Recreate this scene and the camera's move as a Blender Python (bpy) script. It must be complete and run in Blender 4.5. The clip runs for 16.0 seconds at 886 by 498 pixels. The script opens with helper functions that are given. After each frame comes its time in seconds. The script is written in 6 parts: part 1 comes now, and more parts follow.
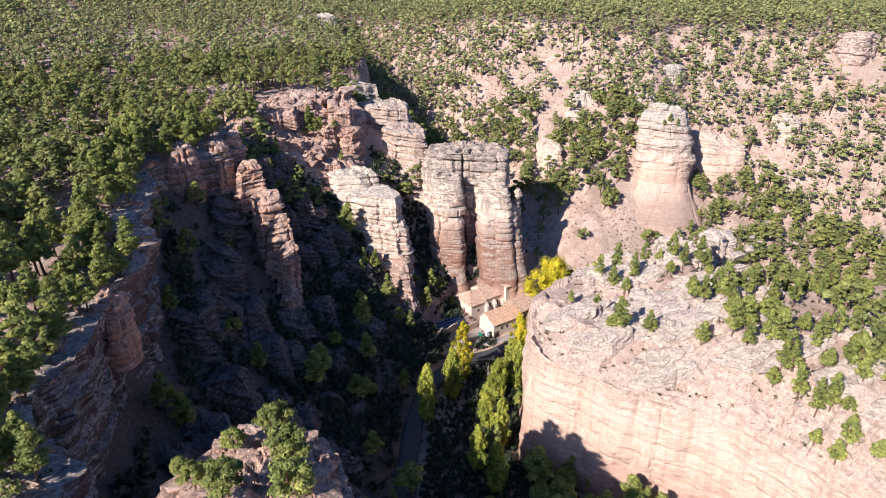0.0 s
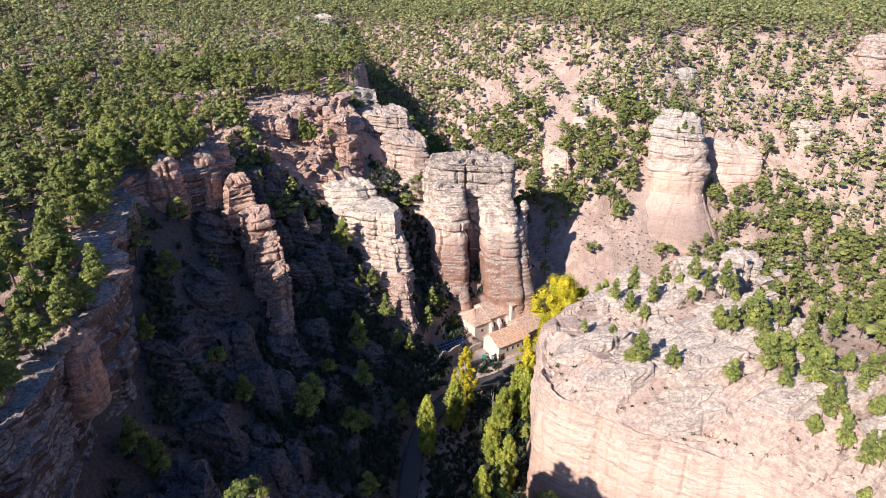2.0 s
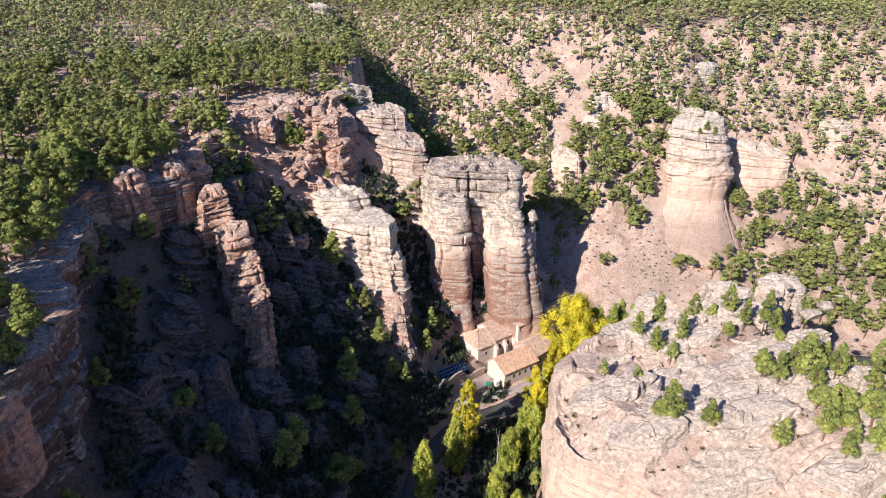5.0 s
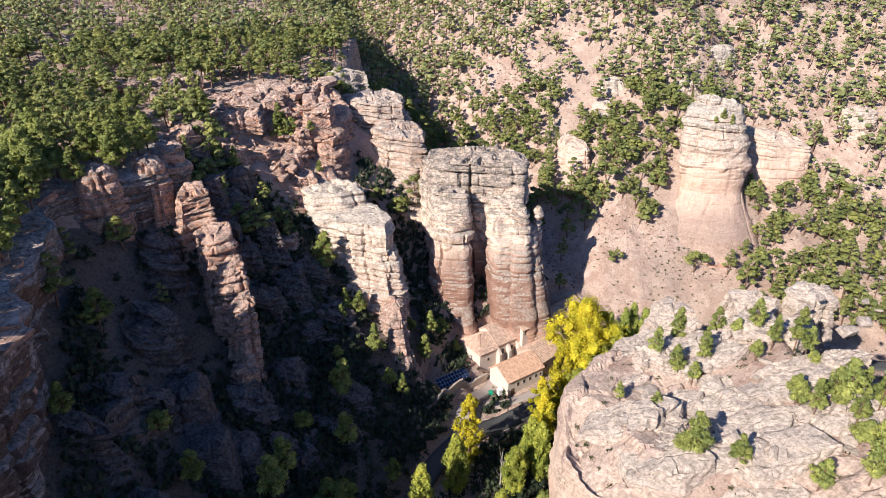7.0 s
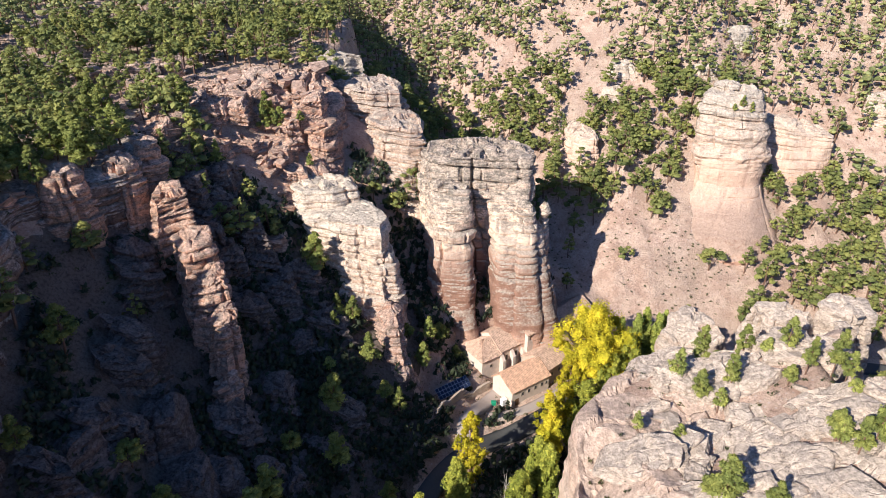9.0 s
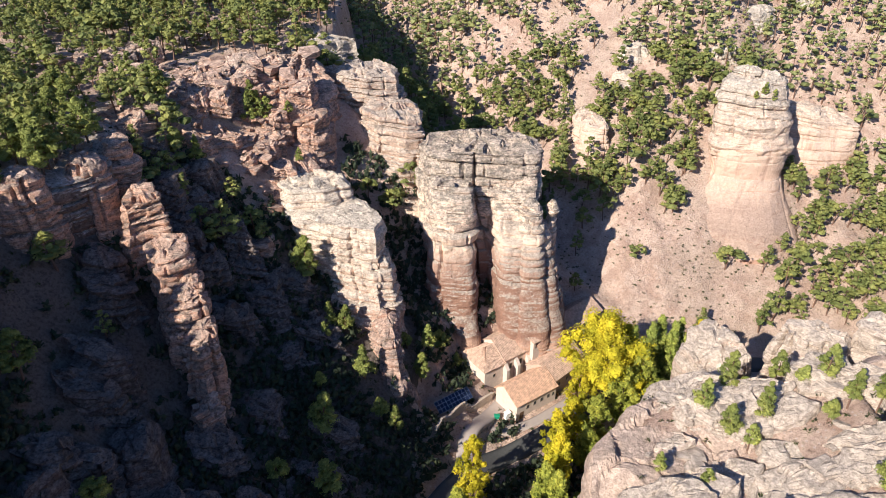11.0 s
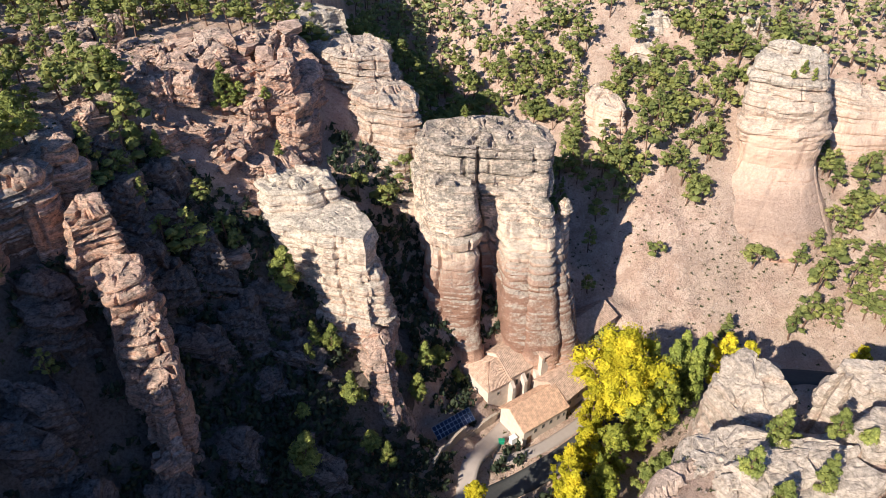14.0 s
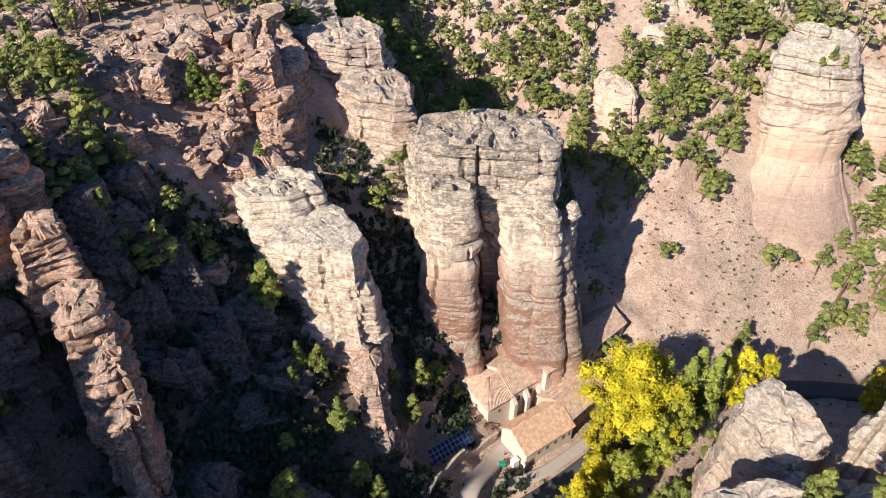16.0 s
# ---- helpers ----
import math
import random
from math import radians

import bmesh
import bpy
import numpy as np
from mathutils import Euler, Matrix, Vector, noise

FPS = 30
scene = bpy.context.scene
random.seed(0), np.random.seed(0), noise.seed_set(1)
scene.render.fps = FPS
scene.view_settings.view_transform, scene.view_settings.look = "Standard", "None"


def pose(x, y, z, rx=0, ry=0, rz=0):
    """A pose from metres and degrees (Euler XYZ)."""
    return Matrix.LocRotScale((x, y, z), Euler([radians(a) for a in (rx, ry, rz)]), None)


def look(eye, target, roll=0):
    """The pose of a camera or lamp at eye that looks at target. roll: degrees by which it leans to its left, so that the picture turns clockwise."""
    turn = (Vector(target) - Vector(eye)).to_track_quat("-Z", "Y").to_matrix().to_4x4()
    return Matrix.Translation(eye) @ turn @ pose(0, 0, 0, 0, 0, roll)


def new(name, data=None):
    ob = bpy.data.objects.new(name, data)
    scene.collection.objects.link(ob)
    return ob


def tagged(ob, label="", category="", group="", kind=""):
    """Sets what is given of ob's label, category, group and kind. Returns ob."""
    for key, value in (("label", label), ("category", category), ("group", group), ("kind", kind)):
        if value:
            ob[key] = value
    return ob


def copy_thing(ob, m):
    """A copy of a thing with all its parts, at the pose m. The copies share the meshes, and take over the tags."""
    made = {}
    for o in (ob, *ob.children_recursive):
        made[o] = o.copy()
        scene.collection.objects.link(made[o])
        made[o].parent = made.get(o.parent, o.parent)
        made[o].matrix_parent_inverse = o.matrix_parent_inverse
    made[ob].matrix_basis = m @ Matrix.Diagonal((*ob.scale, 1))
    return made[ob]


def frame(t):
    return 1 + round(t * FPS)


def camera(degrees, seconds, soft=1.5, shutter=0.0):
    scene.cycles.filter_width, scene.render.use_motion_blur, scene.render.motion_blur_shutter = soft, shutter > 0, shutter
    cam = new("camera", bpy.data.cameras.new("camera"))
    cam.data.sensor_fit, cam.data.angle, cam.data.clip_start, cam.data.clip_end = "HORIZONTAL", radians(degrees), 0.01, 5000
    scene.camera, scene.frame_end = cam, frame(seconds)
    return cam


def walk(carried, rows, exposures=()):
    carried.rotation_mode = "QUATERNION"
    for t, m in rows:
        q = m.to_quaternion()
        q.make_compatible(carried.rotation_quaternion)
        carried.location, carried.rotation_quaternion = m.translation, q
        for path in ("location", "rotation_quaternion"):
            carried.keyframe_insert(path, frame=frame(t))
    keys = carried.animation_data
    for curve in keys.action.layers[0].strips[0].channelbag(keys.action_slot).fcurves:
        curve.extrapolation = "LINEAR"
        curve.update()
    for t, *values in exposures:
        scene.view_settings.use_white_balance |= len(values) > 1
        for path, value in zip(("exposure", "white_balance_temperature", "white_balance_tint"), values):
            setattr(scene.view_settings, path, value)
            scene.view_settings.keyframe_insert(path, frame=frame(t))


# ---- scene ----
cam = camera(70.0, 16.0, soft=0.9)
# seconds, place in metres, turn in degrees
PATH = [
    (0, -0.598, -53.849, 107.693, 66.929, 0, 0.423),
    (0.5, -0.638, -50.379, 107.767, 66.861, 0, 0.479),
    (1, -0.649, -46.931, 107.829, 66.865, 0, 0.533),
    (1.5, -0.635, -43.502, 107.879, 66.832, 0, 0.584),
    (2, -0.602, -40.092, 107.919, 66.867, 0, 0.633),
    (2.5, -0.555, -36.699, 107.949, 66.830, 0, 0.679),
    (3, -0.497, -33.320, 107.972, 66.806, 0, 0.722),
    (3.5, -0.433, -29.954, 107.988, 66.681, 0, 0.764),
    (4, -0.366, -26.600, 107.999, 66.477, 0, 0.803),
    (6.5, -0.077, -9.948, 108.005, 64.481, 0, 0.967),
    (7, -0.042, -6.631, 108.002, 64.000, 0, 0.994),
    (7.5, -0.016, -3.315, 108.001, 63.512, 0, 1.020),
    (8, 0.000, 0.000, 108.000, 63.009, 0, 1.044),
    (8.5, 0.006, 3.317, 108.001, 62.527, 0, 1.067),
    (9, 0.003, 6.636, 108.004, 61.997, 0, 1.088),
    (11.5, -0.097, 23.306, 108.064, 59.277, 0, 1.174),
    (12, -0.119, 26.662, 108.087, 58.660, 0, 1.188),
    (12.5, -0.134, 30.029, 108.112, 58.052, 0, 1.201),
    (13, -0.138, 33.405, 108.142, 57.432, 0, 1.214),
    (13.5, -0.128, 36.794, 108.174, 56.788, 0, 1.226),
    (14, -0.098, 40.194, 108.210, 56.118, 0, 1.237),
    (14.5, -0.044, 43.608, 108.249, 55.446, 0, 1.247),
    (15, 0.040, 47.035, 108.291, 54.767, 0, 1.258),
    (15.5, 0.160, 50.477, 108.334, 54.070, 0, 1.267),
    (16, 0.322, 53.934, 108.380, 53.375, 0, 1.277),
]
walk(cam, [(t, pose(*row)) for t, *row in PATH], [(0, 0.8, 5450, 16), (7, 0.8, 5540, 13), (16, 0.79, 5760, 9)])

# ---- light: low autumn sun from behind and to the left, clear sky ----
SUN_AZ, SUN_EL = 42.0, 32.0          # the way the light travels, from +y towards +x; its height
world = bpy.data.worlds.new("sky")
scene.world = world
world.use_nodes = True
wn = world.node_tree
sky = wn.nodes.new("ShaderNodeTexSky")
sky.sky_type, sky.sun_disc = "NISHITA", False
sky.ozone_density = 9.0
sky.sun_elevation, sky.sun_rotation = radians(SUN_EL), radians(SUN_AZ + 180)
wn.links.new(sky.outputs[0], wn.nodes["Background"].inputs[0])
wn.nodes["Background"].inputs[1].default_value = 0.07
sun = new("sun", bpy.data.lights.new("sun", "SUN"))
sun.data.energy, sun.data.angle, sun.data.color = 5.0, radians(0.53), (1.0, 0.87, 0.665)
_a, _e = radians(SUN_AZ), radians(SUN_EL)
sun.matrix_world = look((0, 0, 200), (math.sin(_a) * math.cos(_e), math.cos(_a) * math.cos(_e), 200 - math.sin(_e)))


# ---- numbers: vectorised noise, lines, outlines ----
def _hash(ix, iy, iz, seed):
    h = (ix.astype(np.int64) * 374761393 + iy.astype(np.int64) * 668265263 + iz.astype(np.int64) * 1440662683 + seed * 974634777) & 0xFFFFFFFF
    h = ((h ^ (h >> 13)) * 1274126177) & 0xFFFFFFFF
    h = ((h ^ (h >> 16)) * 2246822519) & 0xFFFFFFFF
    return ((h ^ (h >> 15)) & 0xFFFFFF) / 8388608.0 - 1.0


def vnoise(x, y, z, seed=0):
    """Value noise, -1 to 1."""
    x, y, z = np.broadcast_arrays(np.asarray(x, float), np.asarray(y, float), np.asarray(z, float))
    fx, fy, fz = np.floor(x), np.floor(y), np.floor(z)
    u, v, w = x - fx, y - fy, z - fz
    u, v, w = u * u * (3 - 2 * u), v * v * (3 - 2 * v), w * w * (3 - 2 * w)
    out = 0
    for a in (0, 1):
        for b in (0, 1):
            for c in (0, 1):
                out = out + _hash(fx + a, fy + b, fz + c, seed) * (u if a else 1 - u) * (v if b else 1 - v) * (w if c else 1 - w)
    return out


def fbm(x, y, z, size, octaves=4, seed=0, gain=0.5):
    out, amp, total = 0, 1.0, 0.0
    for k in range(octaves):
        f = 2.03**k / size
        out, total, amp = out + amp * vnoise(np.asarray(x) * f, np.asarray(y) * f, np.asarray(z) * f, seed + 17 * k), total + amp, amp * gain
    return out / total * 1.6


def step(a, b, x):
    t = np.clip((np.asarray(x, float) - a) / (b - a), 0, 1)
    return t * t * (3 - 2 * t)


def resample(points, closed, spacing=None, count=None, sharp=False):
    """A smooth line through the points, evenly spaced."""
    p = np.array(points, float)
    k = len(p)
    segs = k if closed else k - 1
    out = []
    for i in range(segs):
        a, b, c, d = (p[(i + j) % k] if closed else p[min(max(i + j, 0), k - 1)] for j in (-1, 0, 1, 2))
        t = np.linspace(0, 1, 24, endpoint=False)[:, None]
        if sharp:
            out.append(b + (c - b) * t)
            continue
        out.append(0.5 * (2 * b + (c - a) * t + (2 * a - 5 * b + 4 * c - d) * t**2 + (3 * b - a - 3 * c + d) * t**3))
    out = np.concatenate(out + [p[:1] if closed else p[-1:]])
    far = np.r_[0, np.cumsum(np.linalg.norm(np.diff(out, axis=0), axis=1))]
    count = count or max(8, int(far[-1] / spacing))
    s = np.linspace(0, far[-1], count, endpoint=not closed)
    return np.stack([np.interp(s, far, out[:, n]) for n in range(out.shape[1])], 1), far[-1]


def line_distance(x, y, line, closed=False):
    """Distance to a line, which side of it (positive: left), and how far along."""
    p = np.array(line, float)
    if closed:
        p = np.r_[p, p[:1]]
    best, side, along = np.full(np.shape(x), 1e9), np.zeros(np.shape(x)), np.zeros(np.shape(x))
    for i, ((ax, ay), (bx, by)) in enumerate(zip(p[:-1], p[1:])):
        dx, dy = bx - ax, by - ay
        t = np.clip(((x - ax) * dx + (y - ay) * dy) / (dx * dx + dy * dy), 0, 1)
        d = np.hypot(x - ax - t * dx, y - ay - t * dy)
        near = d < best
        best = np.where(near, d, best)
        side = np.where(near, np.sign(dx * (y - ay) - dy * (x - ax)), side)
        along = np.where(near, i + t, along)
    return best, side, along


def inside(x, y, poly):
    p = np.array(poly, float)
    out = np.zeros(np.shape(x), bool)
    for (ax, ay), (bx, by) in zip(p, np.roll(p, -1, 0)):
        hit = ((ay > y) != (by > y)) & (x < (bx - ax) * (y - ay) / (by - ay + 1e-12) + ax)
        out ^= hit
    return out


def depth_in(x, y, poly):
    """How far inside a polygon a place lies; negative outside."""
    d = line_distance(x, y, poly, True)[0]
    return np.where(inside(x, y, poly), d, -d)


def make_mesh(name, verts, faces, mats, smooth=True, slots=None):
    """A mesh from arrays; faces is a list of (n, 3) or (n, 4) index arrays."""
    me = bpy.data.meshes.new(name)
    verts = np.asarray(verts, np.float32)
    me.vertices.add(len(verts))
    me.vertices.foreach_set("co", verts.ravel())
    loops = np.concatenate([np.asarray(f).ravel() for f in faces]).astype(np.int32)
    sizes = np.concatenate([np.full(len(f), np.shape(f)[1]) for f in faces])
    me.loops.add(len(loops))
    me.loops.foreach_set("vertex_index", loops)
    me.polygons.add(len(sizes))
    me.polygons.foreach_set("loop_start", np.r_[0, np.cumsum(sizes)[:-1]].astype(np.int32))
    me.polygons.foreach_set("use_smooth", np.full(len(sizes), smooth))
    for m in mats if isinstance(mats, (list, tuple)) else [mats]:
        me.materials.append(m)
    if slots is not None:
        me.polygons.foreach_set("material_index", np.asarray(slots, np.int32))
    me.update(calc_edges=True)
    return me


def grid_faces(rows, cols, wrap=False, first=0, flip=False):
    a = np.arange(rows - 1)[:, None] * cols
    b = np.arange(cols if wrap else cols - 1)[None]
    c = (b + 1) % cols
    q = np.stack([a + b, a + c, a + cols + c, a + cols + b], -1).reshape(-1, 4) + first
    return q[:, ::-1] if flip else q


def empty(name, place=(0, 0, 0)):
    ob = new(name)
    ob.location = place
    return ob


def under(ob, parent):
    ob.parent = parent
    ob.matrix_parent_inverse = Matrix.Identity(4)
    return ob


def part(name, bm, material, parent, label=""):
    """Links a bmesh as one mesh object under a thing or a part."""
    me = bpy.data.meshes.new(name)
    bm.to_mesh(me)
    bm.free()
    me.materials.append(material)
    ob = under(new(name, me), parent)
    return tagged(ob, label) if label else ob


# ---- materials ----
def material(name, rough=0.9):
    m = bpy.data.materials.new(name)
    m.use_nodes = True
    t = m.node_tree
    b = t.nodes["Principled BSDF"]
    b.inputs["Roughness"].default_value = rough
    b.inputs["Specular IOR Level"].default_value = 0.2
    return m, t, b


def node(t, kind, **values):
    n = t.nodes.new(kind)
    for k, v in values.items():
        n.inputs[k.replace("_", " ")].default_value = v
    return n


def ramp(t, source, stops):
    n = t.nodes.new("ShaderNodeValToRGB")
    e = n.color_ramp.elements
    while len(e) < len(stops):
        e.new(0.5)
    for el, (at, col) in zip(e, stops):
        el.position, el.color = at, (*col, 1) if len(col) == 3 else col
    t.links.new(source, n.inputs[0])
    return n.outputs[0]


def mixed(t, fac, a, b, mode="MIX"):
    n = t.nodes.new("ShaderNodeMix")
    n.data_type, n.blend_type = "RGBA", mode
    for value, socket in ((fac, n.inputs[0]), (a, n.inputs[6]), (b, n.inputs[7])):
        if hasattr(value, "is_linked"):
            t.links.new(value, socket)
        else:
            socket.default_value = value if isinstance(value, float) else (*value, 1)
    return n.outputs[2]


def sums(t, op, a, b=0.0, clamp=False):
    n = t.nodes.new("ShaderNodeMath")
    n.operation, n.use_clamp = op, clamp
    for value, socket in ((a, n.inputs[0]), (b, n.inputs[1])):
        if hasattr(value, "is_linked"):
            t.links.new(value, socket)
        else:
            socket.default_value = value
    return n.outputs[0]


def noise_at(t, scale, detail=4.0, stretch=None, rough=0.6):
    """Noise over the object's own metres; stretch scales the axes."""
    co = t.nodes.new("ShaderNodeTexCoord").outputs["Object"]
    if stretch:
        mp = t.nodes.new("ShaderNodeMapping")
        mp.inputs["Scale"].default_value = stretch
        t.links.new(co, mp.inputs[0])
        co = mp.outputs[0]
    n = node(t, "ShaderNodeTexNoise", Scale=scale, Detail=detail, Roughness=rough)
    t.links.new(co, n.inputs["Vector"])
    return n.outputs["Fac"]


def bumped(t, b, height, strength, distance):
    n = node(t, "ShaderNodeBump", Strength=strength, Distance=distance)
    t.links.new(height, n.inputs["Height"])
    t.links.new(n.outputs[0], b.inputs["Normal"])


def richer(c, by):
    """The colour with its chroma raised, its brightness kept."""
    grey = 0.3 * c[0] + 0.55 * c[1] + 0.15 * c[2]
    return tuple(max(0.01, grey + (v - grey) * by) for v in c)


def rock_material(name, strata, band, stain, patina, patina_low, patina_high, top_patina=0.8, contrast=0.8, laminae=0.4, lines=0.4, dark=0.35, old=(-60, -50)):
    """Bedded sandstone: colours by height in the series, thin beds, dark streaks, and grey lichen on old, upward faces."""
    m, t, b = material(name, 0.92)
    strata = [(z, richer(c, 1.22)) for z, c in strata]
    band, stain, patina = richer(band, 1.22), richer(stain, 1.22), richer(patina, 1.25)
    geo = t.nodes.new("ShaderNodeNewGeometry")
    sep = t.nodes.new("ShaderNodeSeparateXYZ")
    t.links.new(geo.outputs["True Normal"], sep.inputs[0])
    pos = t.nodes.new("ShaderNodeSeparateXYZ")
    t.links.new(geo.outputs["Position"], pos.inputs[0])
    big = noise_at(t, 0.09, 4.0)
    fine = noise_at(t, 1.5, 6.0, None, 0.72)
    lamina = noise_at(t, 1.0, 5.0, (0.1, 0.1, 1.1), 0.6)
    streak = noise_at(t, 0.6, 5.0, (1.0, 1.0, 0.07))
    lo, hi = strata[0][0], strata[-1][0]
    level = sums(t, "DIVIDE", sums(t, "SUBTRACT", sums(t, "ADD", pos.outputs[2], sums(t, "MULTIPLY", sums(t, "SUBTRACT", big, 0.5), 8.0)), lo), hi - lo)
    col = ramp(t, level, [((z - lo) / (hi - lo), c) for z, c in strata])
    col = mixed(t, sums(t, "MULTIPLY", ramp(t, lamina, [(0.46, (0, 0, 0)), (0.6, (1, 1, 1))]), laminae), col, band)
    col = mixed(t, sums(t, "MULTIPLY", ramp(t, streak, [(0.5, (0, 0, 0)), (0.68, (1, 1, 1))]), 0.65), col, stain)
    # lichen: where the stone faces up, and over the old upper beds
    up = ramp(t, sums(t, "ADD", sep.outputs[2], sums(t, "MULTIPLY", sums(t, "SUBTRACT", fine, 0.5), 0.8)), [(0.25, (0, 0, 0)), (0.6, (1, 1, 1))])
    high = sums(t, "DIVIDE", sums(t, "SUBTRACT", pos.outputs[2], patina_low), patina_high - patina_low)
    high = sums(t, "ADD", high, sums(t, "MULTIPLY", sums(t, "SUBTRACT", lamina, 0.5), 5.0))
    high = sums(t, "ADD", high, sums(t, "MULTIPLY", sums(t, "SUBTRACT", fine, 0.5), 0.9), True)
    grey = sums(t, "MAXIMUM", sums(t, "MULTIPLY", up, top_patina), sums(t, "MULTIPLY", high, 0.75))
    pat = mixed(t, ramp(t, fine, [(0.35, (0, 0, 0)), (0.65, (1, 1, 1))]), tuple(c * 0.7 for c in patina), tuple(min(1, c * 1.25) for c in patina))
    col = mixed(t, grey, col, pat)
    aged = sums(t, "DIVIDE", sums(t, "SUBTRACT", sums(t, "ADD", pos.outputs[2], sums(t, "MULTIPLY", sums(t, "SUBTRACT", big, 0.5), 10.0)), old[0]), old[1] - old[0], True)
    varnish = noise_at(t, 0.45, 7.0, (1.0, 1.0, 1.9), 0.7)
    col = mixed(t, sums(t, "MULTIPLY", sums(t, "MULTIPLY", ramp(t, varnish, [(0.5, (0, 0, 0)), (0.56, (1, 1, 1))]), dark), aged), col, tuple(c * 0.5 for c in patina))
    line = noise_at(t, 1.0, 4.0, (0.09, 0.09, 1.3), 0.6)
    col = mixed(t, sums(t, "MULTIPLY", aged, lines), col, ramp(t, line, [(0.475, (1, 1, 1)), (0.494, (0.25, 0.23, 0.23)), (0.506, (0.25, 0.23, 0.23)), (0.525, (1, 1, 1))]), "MULTIPLY")
    speck = noise_at(t, 4.5, 5.0, (0.7, 0.7, 1.5), 0.7)
    col = mixed(t, sums(t, "MULTIPLY", sums(t, "ADD", sums(t, "MULTIPLY", aged, 0.65), 0.35), min(1.0, contrast * 1.4)), col, ramp(t, sums(t, "ADD", sums(t, "MULTIPLY", speck, 0.5), sums(t, "MULTIPLY", fine, 0.5)), [(0.37, (0.25, 0.24, 0.24)), (0.47, (0.95, 0.95, 0.95)), (0.58, (1.35, 1.35, 1.35))]), "MULTIPLY")
    t.links.new(col, b.inputs["Base Color"])
    crack = noise_at(t, 3.0, 8.0, (0.7, 0.7, 1.2), 0.75)
    bumped(t, b, sums(t, "ADD", sums(t, "MULTIPLY", fine, 0.35), sums(t, "MULTIPLY", crack, 0.6)), 1.0, 0.5)
    return m


CREAM, PINK = (0.74, 0.58, 0.47), (0.46, 0.31, 0.245)
ROCK_PALE = rock_material("pale_sandstone", [(0, (0.5, 0.34, 0.26)), (7, (0.47, 0.32, 0.25)), (9, (0.23, 0.138, 0.106)), (22, (0.25, 0.155, 0.12)), (27, (0.42, 0.295, 0.235)), (31, CREAM), (43, CREAM), (52, PINK)], (0.38, 0.255, 0.2), (0.2, 0.13, 0.105), (0.36, 0.32, 0.275), 38.5, 45.5, 0.75, 0.65, 0.16, 0.55, 0.75, (31, 37))
ROCK_BLOCK = rock_material("pale_shelf_sandstone", [(0, (0.42, 0.28, 0.22)), (22, (0.46, 0.31, 0.245)), (30, (0.6, 0.455, 0.365)), (38, (0.72, 0.58, 0.48)), (50, (0.62, 0.5, 0.41))], (0.44, 0.31, 0.25), (0.3, 0.21, 0.17), (0.52, 0.465, 0.395), 38, 52, 0.7, 0.45, 0.25, 0.45, 0.4)
ROCK_TOWER = rock_material("tower_sandstone", [(8, (0.52, 0.35, 0.275)), (12, (0.46, 0.3, 0.235)), (15, (0.27, 0.165, 0.125)), (21.5, (0.32, 0.2, 0.155)), (26, (0.54, 0.38, 0.3)), (36, (0.63, 0.48, 0.385)), (60, (0.55, 0.45, 0.37))], (0.48, 0.335, 0.265), (0.36, 0.235, 0.185), (0.46, 0.41, 0.355), 44, 58, 0.35, 0.4, 0.3, 0.35, 0.4, (36, 42))
ROCK_RED = rock_material("red_sandstone", [(0, (0.4, 0.28, 0.23)), (30, (0.45, 0.3, 0.235)), (55, (0.52, 0.33, 0.245)), (62, (0.57, 0.355, 0.26)), (72, (0.5, 0.36, 0.295))], (0.34, 0.19, 0.135), (0.19, 0.12, 0.1), (0.43, 0.355, 0.305), 58, 80, 0.45, 0.85, 0.45, 0.5, 0.7)
ROCK_FACE = rock_material("cream_sandstone", [(-4, (0.38, 0.245, 0.19)), (6, (0.48, 0.325, 0.26)), (14, (0.59, 0.45, 0.365)), (24, (0.63, 0.505, 0.415)), (29, (0.55, 0.41, 0.335)), (50, (0.47, 0.355, 0.3))], (0.5, 0.355, 0.285), (0.43, 0.285, 0.225), (0.46, 0.365, 0.305), 29, 33, 0.8, 0.3, 0.2, 0.16, 0.4, (23, 28))
ROCK_BACK = rock_material("pinkish_bedded_sandstone", [(20, (0.42, 0.29, 0.23)), (40, (0.56, 0.42, 0.335)), (50, (0.62, 0.47, 0.375)), (58, (0.5, 0.36, 0.285)), (66, (0.44, 0.33, 0.275))], (0.43, 0.29, 0.225), (0.26, 0.175, 0.14), (0.42, 0.365, 0.315), 52, 68, 0.75, 0.55, 0.4, 0.4, 0.4)
ROCK_GREY = rock_material("grey_block_sandstone", [(0, (0.42, 0.3, 0.245)), (20, (0.5, 0.385, 0.32)), (50, (0.54, 0.42, 0.36))], (0.44, 0.33, 0.275), (0.3, 0.215, 0.175), (0.47, 0.405, 0.345), 14, 34, 0.8, 0.32, 0.2, 0.35, 0.2)
# the wall's shade is put into its colour, the sunlit tops kept paler
ROCK_WALL_SHADED = rock_material("shade_toned_wall_sandstone", [(0, (0.115, 0.095, 0.09)), (30, (0.11, 0.088, 0.08)), (50, (0.125, 0.09, 0.078)), (62, (0.26, 0.185, 0.15))], (0.12, 0.085, 0.072), (0.06, 0.048, 0.045), (0.4, 0.34, 0.3), 60, 74, 0.85)
